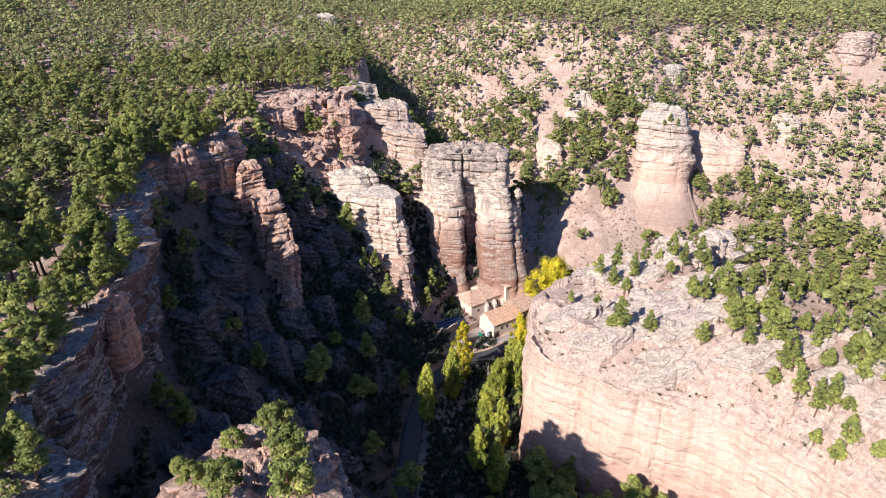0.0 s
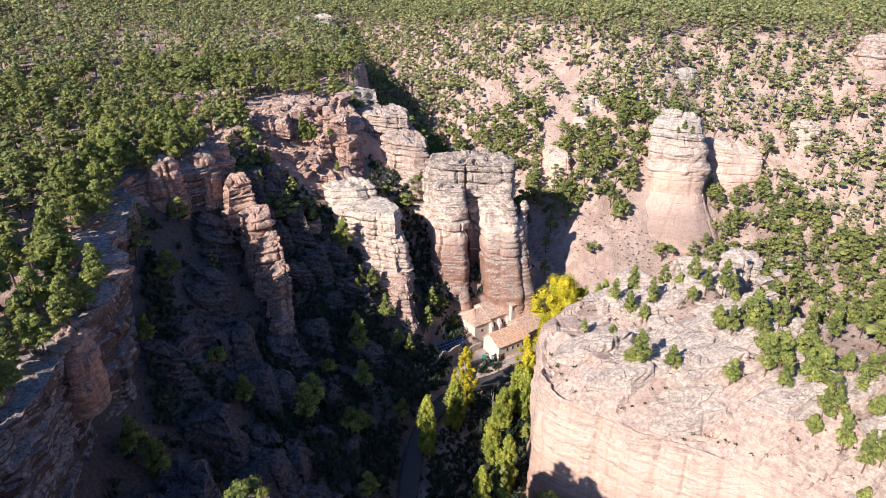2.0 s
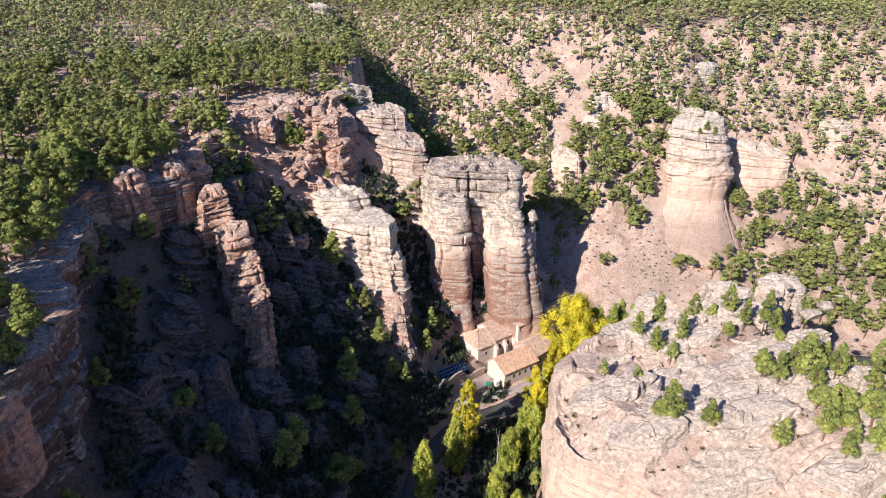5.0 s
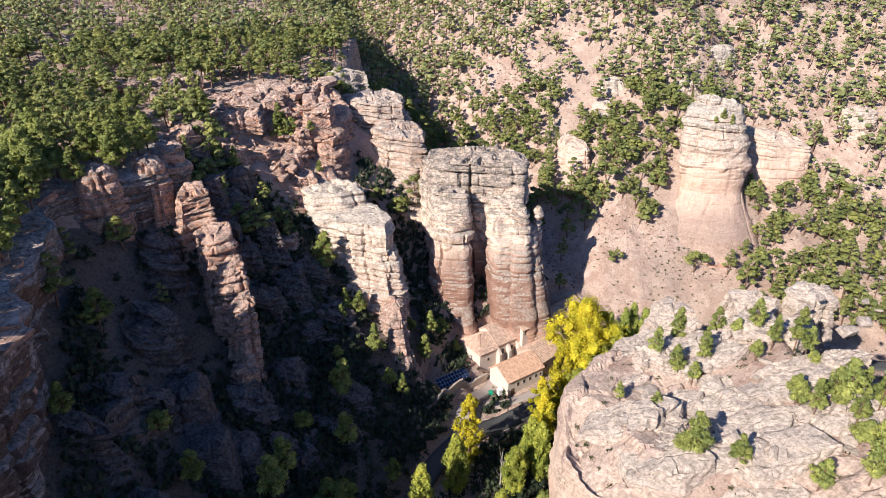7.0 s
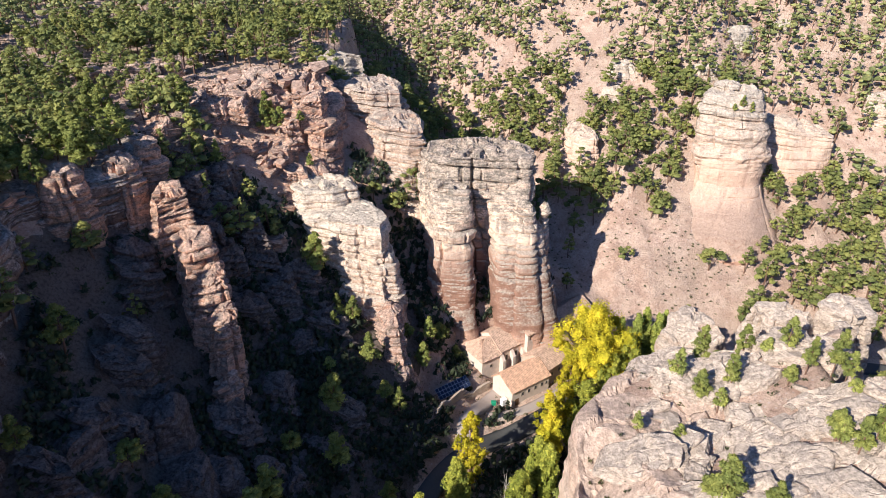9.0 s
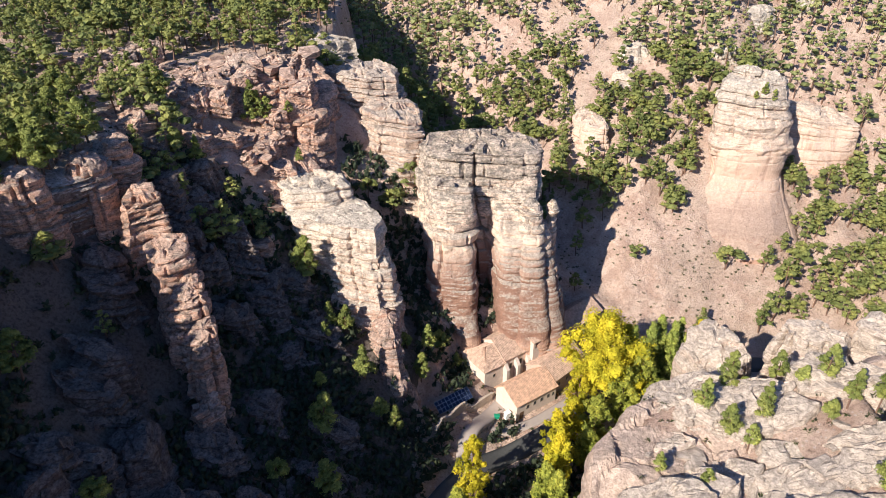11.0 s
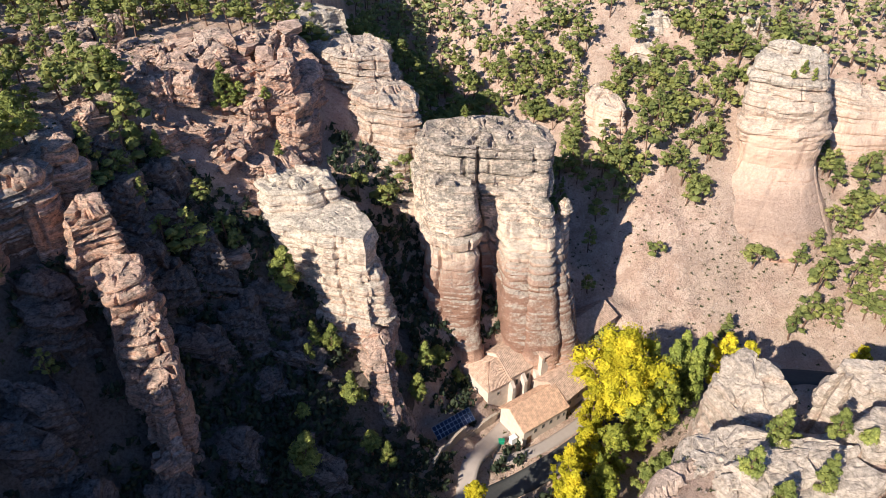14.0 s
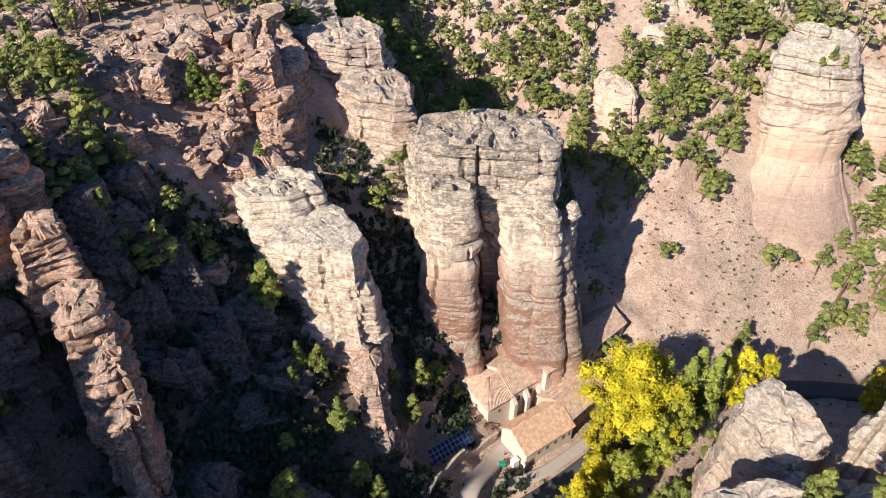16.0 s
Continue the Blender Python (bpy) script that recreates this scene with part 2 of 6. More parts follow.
# sandstone of the outcrops, with the basin's shade put into its colour
ROCK_BASIN_SHADED = rock_material("shade_toned_basin_sandstone", [(0, (0.115, 0.095, 0.09)), (30, (0.11, 0.088, 0.08)), (50, (0.125, 0.09, 0.078)), (62, (0.26, 0.185, 0.15))], (0.12, 0.085, 0.072), (0.06, 0.048, 0.045), (0.19, 0.165, 0.15), 60, 74, 0.5)


def ground_material():
    m, t, b = material("soil", 0.95)
    big, mid, fine = noise_at(t, 0.03, 5.0), noise_at(t, 0.22, 6.0, None, 0.65), noise_at(t, 1.6, 8.0, None, 0.8)
    col = mixed(t, ramp(t, mid, [(0.42, (0, 0, 0)), (0.58, (1, 1, 1))]), (0.46, 0.31, 0.24), (0.6, 0.435, 0.345))
    col = mixed(t, sums(t, "MULTIPLY", ramp(t, big, [(0.45, (0, 0, 0)), (0.62, (1, 1, 1))]), 0.6), col, (0.43, 0.325, 0.255))
    col = mixed(t, sums(t, "MULTIPLY", ramp(t, fine, [(0.53, (0, 0, 0)), (0.61, (1, 1, 1))]), 0.7), col, (0.2, 0.165, 0.11))
    stones = node(t, "ShaderNodeTexVoronoi", Scale=0.9)
    t.links.new(t.nodes.new("ShaderNodeTexCoord").outputs["Object"], stones.inputs["Vector"])
    col = mixed(t, sums(t, "MULTIPLY", ramp(t, stones.outputs["Distance"], [(0.12, (1, 1, 1)), (0.24, (0, 0, 0))]), 0.7), col, (0.52, 0.42, 0.37))
    col = mixed(t, 0.85, col, ramp(t, fine, [(0.38, (0.5, 0.48, 0.47)), (0.5, (1.0, 1.0, 1.0)), (0.6, (1.3, 1.3, 1.3))]), "MULTIPLY")
    # shade of the western basin put into the ground's colour, mottled, bounded by position
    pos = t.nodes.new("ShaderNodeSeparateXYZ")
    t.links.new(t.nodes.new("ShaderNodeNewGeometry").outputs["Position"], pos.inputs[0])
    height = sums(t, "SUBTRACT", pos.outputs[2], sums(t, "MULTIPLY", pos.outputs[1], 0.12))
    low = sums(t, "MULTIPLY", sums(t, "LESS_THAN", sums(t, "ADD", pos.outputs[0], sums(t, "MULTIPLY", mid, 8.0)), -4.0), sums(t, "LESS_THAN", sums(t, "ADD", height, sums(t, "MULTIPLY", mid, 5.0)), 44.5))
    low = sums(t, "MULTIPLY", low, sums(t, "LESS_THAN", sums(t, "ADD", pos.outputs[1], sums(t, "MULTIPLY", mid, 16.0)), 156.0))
    basin_shade = mixed(t, ramp(t, fine, [(0.4, (0, 0, 0)), (0.6, (1, 1, 1))]), (0.07, 0.058, 0.046), (0.17, 0.14, 0.12))
    col = mixed(t, sums(t, "MULTIPLY", low, 0.9), col, basin_shade)
    t.links.new(col, b.inputs["Base Color"])
    bumped(t, b, sums(t, "ADD", fine, mid), 1.0, 0.6)
    return m


SOIL = ground_material()


def leaf_material(name, dark, light, per_island=True):
    m, t, b = material(name, 0.75)
    if per_island:
        fac = t.nodes.new("ShaderNodeNewGeometry").outputs["Random Per Island"]
    else:
        fac = t.nodes.new("ShaderNodeObjectInfo").outputs["Random"]
    other = t.nodes.new("ShaderNodeObjectInfo").outputs["Random"]
    col = mixed(t, fac, dark, light)
    col = mixed(t, sums(t, "MULTIPLY", other, 0.5), col, tuple(c * 0.6 for c in dark))
    col = mixed(t, 0.6, col, ramp(t, noise_at(t, 1.8, 3.0), [(0.3, (0.55, 0.55, 0.55)), (0.7, (1.25, 1.25, 1.25))]), "MULTIPLY")
    col = mixed(t, 0.9, col, ramp(t, noise_at(t, 0.2, 2.0), [(0.36, (0.6, 0.66, 0.66)), (0.5, (1.0, 1.0, 1.0)), (0.64, (1.35, 1.25, 1.1))]), "MULTIPLY")
    t.links.new(col, b.inputs["Base Color"])
    # thin leaves let part of the light through
    thin = t.nodes.new("ShaderNodeBsdfTranslucent")
    t.links.new(col, thin.inputs[0])
    both = t.nodes.new("ShaderNodeMixShader")
    both.inputs[0].default_value = 0.3
    t.links.new(b.outputs[0], both.inputs[1])
    t.links.new(thin.outputs[0], both.inputs[2])
    t.links.new(both.outputs[0], t.nodes["Material Output"].inputs[0])
    return m


PINE = leaf_material("pine_needles", (0.21, 0.235, 0.06), (0.48, 0.49, 0.13))
WOODS = leaf_material("far_pine_needles", (0.21, 0.235, 0.07), (0.47, 0.475, 0.155))
UPLAND = leaf_material("upland_pine_needles", (0.19, 0.21, 0.078), (0.42, 0.43, 0.18))
SCRUB = leaf_material("scrub_leaves", (0.06, 0.075, 0.03), (0.15, 0.14, 0.06))
OAK = leaf_material("evergreen_oak_leaves", (0.05, 0.065, 0.04), (0.09, 0.11, 0.06))
GOLD = leaf_material("autumn_poplar_leaves", (0.46, 0.395, 0.015), (0.79, 0.68, 0.04))
LIME = leaf_material("green_poplar_leaves", (0.25, 0.3, 0.055), (0.5, 0.53, 0.13))
GREENGOLD = leaf_material("turning_poplar_leaves", (0.23, 0.265, 0.045), (0.54, 0.53, 0.08))


def plain(name, colour, rough=0.8, vary=0.25, scale=3.0, metal=0.0, bump=0.0):
    m, t, b = material(name, rough)
    n = noise_at(t, scale, 5.0)
    col = mixed(t, n, tuple(c * (1 - vary) for c in colour), tuple(min(1, c * (1 + vary)) for c in colour))
    t.links.new(col, b.inputs["Base Color"])
    b.inputs["Metallic"].default_value = metal
    if bump:
        bumped(t, b, n, 0.6, bump)
    return m


BARK = plain("pine_bark", (0.17, 0.1, 0.07), 0.95, 0.4, 4.0)
DEADWOOD = plain("grey_dead_wood", (0.36, 0.32, 0.28), 0.9, 0.3, 4.0)

# ---- the lie of the land ----
VALLEY = [(-20, -400), (-10, -60), (-9, 20), (-7, 60), (0, 96), (20, 124), (52, 150), (88, 153), (150, 143), (420, 100)]
RIM = [(-60, -300), (-46, -60), (-44, -5), (-47, 6), (-54, 13), (-58, 21), (-60.5, 31), (-60.5, 39), (-61, 50), (-62, 62), (-66, 74), (-72, 88), (-78, 106), (-73, 117), (-67, 127), (-68, 138),
       (-73, 150), (-70, 164), (-58, 186), (-42, 204), (-32, 222), (-34, 262), (-70, 330)]
PLATEAU = RIM + [(-200, 700), (-3000, 1500), (-3000, -300)]
FACE = [(34, 100.5), (27.5, 96), (22, 88), (20.2, 77), (21, 69), (26, 63.5), (35, 57.5), (47, 52.8), (53, 48.5), (57.5, 43.5), (66, 30), (76, 14), (90, -5), (120, -30), (160, -55)]
HEADLAND = FACE + [(420, -240), (420, 66), (130, 104), (85, 111), (66, 113), (56, 112), (47, 110), (40, 106)]
RAVINE = [(46, 168), (28, 196), (8, 222), (-10, 250), (-28, 290), (-60, 360)]
RAVINE_Z = np.array([4, 14, 24, 36, 52, 72.0])


TERRACE = [(-72, 146), (-60, 151), (-48, 152.5), (-39, 154), (-32.5, 161), (-30.5, 172), (-35, 186), (-42, 204), (-58, 190), (-72, 168)]


def terrace_z(x, y):
    return np.minimum(51.5 - 0.245 * (x + 34) + 0.607 * (y - 171), plateau_z(x, y) + 1.0)


def plateau_z(x, y):
    left = 53.5 + 0.095 * np.minimum(y - 40, 320) + 0.055 * np.clip(-x - 60, -20, 200)
    right = 68 + 0.25 * np.clip(y - 215, -60, 75) + 0.05 * np.clip(y - 290, 0, 500)
    z = left + (right - left) * step(-40, 30, x)
    return z + 0.035 * np.maximum(np.hypot(x, y) - 360, 0) + fbm(x, y, 0, 60, 3, 5) * 1.2 + fbm(x, y, 0, 260, 2, 6) * 9 * step(330, 700, np.hypot(x, y))


def headland_z(x, y):
    edge = line_distance(x, y, FACE[3:])[0]
    crown = 34.5 + 0.1 * np.clip(x - 35, -12, 0) + 0.24 * np.clip(x - 35, 0, 200) + 0.06 * np.clip(y - 62, -30, 40) - 3.0 * np.exp(-(((x - 43) / 9) ** 2) - ((y - 84) / 9) ** 2)
    z = np.minimum(crown, 28.5 - 0.05 * np.minimum(x - 18, 30) + (0.85 + 0.75 * step(46, 56, x) * (1 - step(52, 64, y))) * edge)
    z = z - 17 * step(94, 107, y - 0.12 * np.abs(x - 45)) * (1 - step(64, 72, x))
    return np.minimum(z, 66 + 0.05 * (x - 100)) + fbm(x, y, 0, 14, 3, 31) * 0.9


def land(x, y):
    """The height of the ground."""
    x, y = np.asarray(x, float), np.asarray(y, float)
    d, side, along = line_distance(x, y, VALLEY)
    floor = -4.5 + 0.5 * step(3, 9, along) + fbm(x, y, 0, 25, 3, 2) * 0.4
    bank = floor + np.maximum(d - 7, 0) * 0.66 + np.maximum(d - 46, 0) * 0.36
    bank = np.where(side < 0, floor + 0.1 * np.maximum(d - 7, 0), bank)
    bank = bank + fbm(x, y, 0, 22, 4, 3) * np.clip(d - 7, 0, 40) * 0.07
    bank = bank - 0.2 * np.maximum(d - 14, 0) * step(90, 112, x) * (side > 0)
    yard = 1 - step(0.75, 1.2, np.hypot((x - 19) / 21, (y - 139) / 15))
    bank = bank + (-2.9 - bank) * yard
    shelf = 1 - step(0.75, 1.35, np.hypot((x + 1) / 8, (y - 130) / 6))
    bank = bank + (np.minimum(bank, 0.5) - bank) * shelf
    shelf = 1 - step(0.75, 1.3, np.hypot((x - 35) / 11, (y - 159) / 9))
    bank = bank + (np.minimum(bank, -1.0) - bank) * shelf
    apron = 1 - step(0.7, 1.3, np.hypot((x - 3.2) / 6, (y - 141.5) / 7))
    bank = bank + (np.maximum(bank, 0.3) - bank) * apron
    rd, _, ra = line_distance(x, y, RAVINE)
    bank = np.minimum(bank, np.interp(ra, np.arange(len(RAVINE_Z)), RAVINE_Z) + np.maximum(rd - 2, 0) * 0.66 + fbm(x, y, 0, 15, 3, 4) * 1.2)
    top = plateau_z(x, y)
    z = np.minimum(bank, top)
    s = depth_in(x, y, PLATEAU)
    z = z + (top - z) * step(3.0, 6.3, s)
    t = depth_in(x, y, TERRACE)
    z = z + (np.maximum(terrace_z(x, y), z) - z) * step(0.5, 3.5, t)
    h = depth_in(x, y, HEADLAND)
    north = np.where(x > 62, 1.15 * np.maximum(112 - 0.1 * (x - 66) - y, 0) - 1, 999)
    mound = np.minimum(headland_z(x, y), np.minimum(north, 999))
    z = np.where(h > 0, np.maximum(z, z + (np.maximum(mound, z) - z) * np.where(x > 66, step(0, 2, h), step(1.0, 4.0, h))), z)
    return z


def spaced(lo, hi, fine, far_lo, far_hi, grow=1.09):
    mid = list(np.arange(lo, hi + fine / 2, fine))
    def run(start, end, sign):
        out, at, gap = [], start, fine
        while sign * (end - at) > 0:
            gap *= grow
            at += sign * gap
            out.append(at)
        return out
    return np.array(run(lo, far_lo, -1)[::-1] + mid + run(hi, far_hi, 1))


gx, gy = spaced(-130, 175, 1.3, -3500, 3500), spaced(-40, 290, 1.3, -900, 4500)
GX, GY = np.meshgrid(gx, gy)
GZ = land(GX, GY)
GZ += fbm(GX, GY, 0, 5.0, 4, 8, 0.6) * 0.55
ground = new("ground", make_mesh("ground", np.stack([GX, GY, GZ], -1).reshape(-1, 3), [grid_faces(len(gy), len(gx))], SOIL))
tagged(ground, "pinkish dry soil with scrub and stones", "ground", kind="structure")


# ---- bedded rock ----
def cells(x, y, z, seed):
    """Irregular blocks: a number for each block, and the distance to its edge."""
    x, y, z = np.broadcast_arrays(np.asarray(x, float), np.asarray(y, float), np.asarray(z, float))
    fx, fy, fz = np.floor(x), np.floor(y), np.floor(z)
    d1, d2, who = np.full(x.shape, 9.0), np.full(x.shape, 9.0), np.zeros(x.shape)
    for a in (-1, 0, 1):
        for b in (-1, 0, 1):
            for c in (-1, 0, 1):
                ix, iy, iz = fx + a, fy + b, fz + c
                h = _hash(ix, iy, iz, seed)
                k = (h + 1) * 500
                d = np.sqrt((ix + 0.5 + 0.42 * h - x) ** 2 + (iy + 0.5 + 0.42 * np.sin(k * 7.1) - y) ** 2 + (iz + 0.5 + 0.42 * np.sin(k * 3.3) - z) ** 2)
                near = d < d1
                d2 = np.where(near, d1, np.minimum(d2, d))
                who = np.where(near, np.sin(k * 11.7), who)
                d1 = np.where(near, d, d1)
    return who, d2 - d1


def courses(z, s, seed, thin, thick, short, long):
    """Beds cut into blocks: how far each block stands out, and how near its joints are (1 in the joint)."""
    rng = np.random.default_rng(seed)
    cuts = -40 + np.cumsum(rng.uniform(thin, thick, int(170 / thin) + 2))
    push, size, shift = rng.uniform(-1, 1, len(cuts) + 1), rng.uniform(short, long, len(cuts) + 1), rng.uniform(0, 50, len(cuts) + 1)
    i = np.clip(np.searchsorted(cuts, z), 1, len(cuts) - 1)
    low, high = z - cuts[i - 1], cuts[i] - z
    w = (s + shift[i]) / size[i]
    j = np.floor(w)
    f = w - j
    h = (low + high) * 0.5
    round_ = 1 - np.abs((low - h) / h) ** 3
    stand = 0.6 * push[i] + 0.32 * _hash(i, j, 0 * i, seed) + 0.4 * (round_ - 0.6)
    bed = np.exp(-((np.minimum(low, high) / 0.2) ** 2)) + 0.3 * np.exp(-((low / 0.6) ** 2))
    cut = np.exp(-((np.minimum(f, 1 - f) * size[i] / 0.22) ** 2)) * (_hash(i, j, 1 + 0 * i, seed) > -0.2)
    return stand, np.maximum(bed, 0.7 * cut)


def carve(x, y, z, s, v, seed, bed_low, bed_high, thin, thick, rough, joints, length, joint_depth, dip=(0.04, 0.0), flutes=0.35):
    """How far the face stands out at each place. s: metres along, v: 0 at the foot, 1 at the top."""
    wob = z + fbm(x, y, z, 30, 2, seed) * 0.8 + dip[0] * x + dip[1] * y
    along = s + fbm(x, y, z, 6, 2, seed + 6) * 0.5
    amp = bed_low + (bed_high - bed_low) * step(0.25, 0.75, v)
    stand, joint = courses(wob, along, seed, thin, thick, 3.0, 9.0)
    fade = 0.25 + 0.95 * step(-0.45, 0.35, fbm(x, y, z * 1.5, 7, 2, seed + 4))
    out = amp * fade * (1.35 * stand - 1.1 * joint)
    patch = step(0.0, 0.5, fbm(x, y, z * 1.4, 7, 2, seed + 3))
    stand, joint = courses(wob, along, seed + 50, 0.5, 1.4, 2.5, 6.0)
    out = out + amp * patch * (0.42 * stand - 0.3 * joint)
    out = out + fbm(x, y, z * 0.6, 10, 3, seed + 1) * rough * 0.9 + fbm(x, y, z * 1.3, 4.5, 2, seed + 8) * rough * 0.45 + fbm(x, y, z * 2.0, 1.6, 3, seed + 2) * (0.06 + 0.1 * rough)
    rng = np.random.default_rng(seed + 9)
    for _ in range(joints):
        at, wide, deep, lo, hi = rng.uniform(0, length), rng.uniform(0.6, 1.5) * flutes, rng.uniform(0.5, 1) * joint_depth, rng.uniform(-0.6, 0.5), rng.uniform(0.6, 1.6)
        ds = s - at + vnoise(z / 7, seed, at) * 0.9 + vnoise(z / 1.3, seed, at) * 0.15
        ds = np.abs((ds + length / 2) % length - length / 2)
        out = out - deep * np.exp(-((ds / wide) ** 2)) * step(lo, lo + 0.1, v) * (1 - step(hi, hi + 0.1, v))
    return out


def rock_mesh(name, foot, crown, z_foot, z_top, mat, seed, res=0.6, shape=((0, 0), (1, 1)), bulge=((0, 0), (1, 0)), beds_low=0.25, beds_high=0.6,
              thin=0.9, thick=3.0, rough=0.7, joints=6, joint_depth=1.2, tilt=(0, 0), dome=1.5, blocks=0.8, sharp=False, dip=(0.04, 0.0), flutes=0.35):
    """A free mass of rock between two outlines; shape gives how far the outline has gone from foot to crown at each height."""
    _, far = resample(foot, True, 1, sharp=sharp)
    n = max(24, int(far / res))
    a, b = resample(foot, True, count=n, sharp=sharp)[0], resample(crown, True, count=n, sharp=sharp)[0]
    m = max(6, int((z_top - z_foot) / (res * 0.6)))
    v = np.linspace(0, 1, m + 1)[:, None]
    e = np.interp(v, *zip(*shape))[..., None]
    c = b.mean(0)
    p = a[None] * (1 - e) + b[None] * e
    tan = np.roll(p, -1, 1) - np.roll(p, 1, 1)
    nor = np.stack([tan[..., 1], -tan[..., 0]], -1)
    nor /= np.linalg.norm(nor, axis=-1, keepdims=True) + 1e-9
    k5 = np.array([1, 2, 3, 2, 1]) / 9
    nor = sum(w * np.roll(nor, i - 2, 1) for i, w in enumerate(k5))
    area = 0.5 * np.sum(a[:, 0] * np.roll(a[:, 1], -1) - a[:, 1] * np.roll(a[:, 0], -1))
    nor = nor if area > 0 else -nor
    top = z_top + tilt[0] * (b[:, 0] - c[0]) + tilt[1] * (b[:, 1] - c[1])
    z = z_foot + (top[None] - z_foot) * v + 0 * p[..., 0]
    s = (np.arange(n) / n * far)[None] + 0 * z
    off = carve(p[..., 0], p[..., 1], z, s, v + 0 * z, seed, beds_low, beds_high, thin, thick, rough, joints, far, joint_depth, dip, flutes)
    off = off + np.interp(v, *zip(*bulge)) - 0.25 * step(0.98, 1.0, v)
    p = p + nor * off[..., None]
    verts = [np.concatenate([p, z[..., None]], -1).reshape(-1, 3)]
    rim = p[-1]
    even = a * 0 + b
    rings = max(5, int(np.linalg.norm(rim - c, axis=1).mean() / res))
    q = 1 - np.arange(1, rings) / rings
    inn = c + (even + (rim - even) * (q[:, None, None] ** 24) - c) * q[:, None, None]
    zz = z_top + tilt[0] * (inn[..., 0] - c[0]) + tilt[1] * (inn[..., 1] - c[1]) + dome * (1 - q[:, None] ** 2)
    who, edge = cells(inn[..., 0] / 3.4, inn[..., 1] / 3.4, 0.5, seed + 6)
    lean = 0.35 * (dip[0] * inn[..., 0] + dip[1] * inn[..., 1]) + 1.1 * who + 0.9 * fbm(inn[..., 0], inn[..., 1], 0, 6, 3, seed + 5)
    bump = 0.7 * np.floor(lean) + 0.35 * (lean - np.floor(lean)) ** 3 + 0.3 * fbm(inn[..., 0], inn[..., 1], 0, 1.6, 2, seed + 7) - 0.5 * np.exp(-((edge / 0.08) ** 2))
    bump = bump - bump.mean()
    zz = zz + bump * blocks * np.minimum(1, (1 - q[:, None]) * 4)
    verts += [np.concatenate([inn, zz[..., None]], -1).reshape(-1, 3), [[*c, z_top + dome]]]
    verts = np.concatenate(verts)
    rows = m + 1 + rings - 1
    last = (rows - 1) * n
    k = np.arange(n)
    faces = [grid_faces(rows, n, True, 0, area < 0), np.stack([last + k, last + (k + 1) % n, np.full(n, rows * n)], -1)[:, :: 1 if area > 0 else -1]]
    return make_mesh(name, verts, faces, mat, False)


def rock(name, label, *args, category="rock", parent=None, **kw):
    ob = new(name, rock_mesh(name, *args, **kw))
    if parent:
        return under(ob, parent)
    return tagged(ob, label, category)


def cliff(name, label, line, top, foot, mat, seed, res=0.8, inner=8.0, lean=0.12, beds_low=0.4, beds_high=0.8, thin=1.0, thick=3.5, rough=1.3,
          joints=30, joint_depth=1.8, wander=2.5, blocks=0.8):
    """A wall of rock along a line (its right-hand side is the open one), with a strip of its top."""
    p, far = resample(line, False, res)
    n = len(p)
    tan = np.gradient(p, axis=0)
    k = np.exp(-0.5 * (np.arange(-6, 7) / 3.0) ** 2)
    tan = np.stack([np.convolve(np.pad(tan[:, i], 6, "edge"), k / k.sum(), "valid") for i in (0, 1)], 1)
    nor = np.stack([tan[:, 1], -tan[:, 0]], -1)
    nor /= np.linalg.norm(nor, axis=1, keepdims=True)
    s = np.linspace(0, far, n)
    rim = p + nor * (fbm(s, seed, 0, 14, 3, seed) * wander)[:, None]
    zt, zf = top(rim[:, 0], rim[:, 1]), foot(rim[:, 0], rim[:, 1])
    m = max(8, int((zt - zf).max() / (res * 0.62)))
    v = np.linspace(0, 1, m + 1)[:, None]
    z = zf[None] + (zt - zf)[None] * v
    base = rim[None] + nor[None] * (lean * (zt[None] - z))[..., None]
    off = carve(base[..., 0], base[..., 1], z, s[None] + 0 * z, v + 0 * z, seed, beds_low, beds_high, thin, thick, rough, joints, far, joint_depth)
    off = off - 0.4 * step(0.97, 1.0, v)
    face = base + nor[None] * off[..., None]
    rows = int(inner / res)
    e = (np.arange(1, rows + 1) * res)[:, None]
    ins = face[-1][None] - nor[None] * e[..., None]
    zi = top(ins[..., 0], ins[..., 1])
    who, edge = cells(ins[..., 0] / 7.5, ins[..., 1] / 7.5, 0.5, seed + 6)
    bump = 0.6 * who + 0.35 * fbm(ins[..., 0], ins[..., 1], 0, 4, 4, seed + 5) - 0.8 * np.exp(-((edge / 0.05) ** 2))
    zi = zi + (bump + 0.35) * blocks * np.minimum(1, e / 2) * step(0, 2.5, inner - e) - 1.2 * step(2.5, 0, inner - e)
    verts = np.concatenate([np.concatenate([face, z[..., None]], -1).reshape(-1, 3), np.concatenate([ins, zi[..., None]], -1).reshape(-1, 3)])
    ob = new(name, make_mesh(name, verts, [grid_faces(m + 1 + rows, n)], mat, False))
    return tagged(ob, label, "cliff", kind="structure")


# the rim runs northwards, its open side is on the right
cliff("cliff_west", "shaded reddish sandstone cliff below the pine plateau", RIM[1:18], lambda x, y: plateau_z(x, y) + 0.4, lambda x, y: land(x + 8, y) - 6, ROCK_WALL_SHADED, 11, res=0.75, inner=11.0, wander=3.5, lean=-0.04, beds_low=0.6, beds_high=1.0, thin=1.5, thick=5.0, rough=1.4, joints=16)
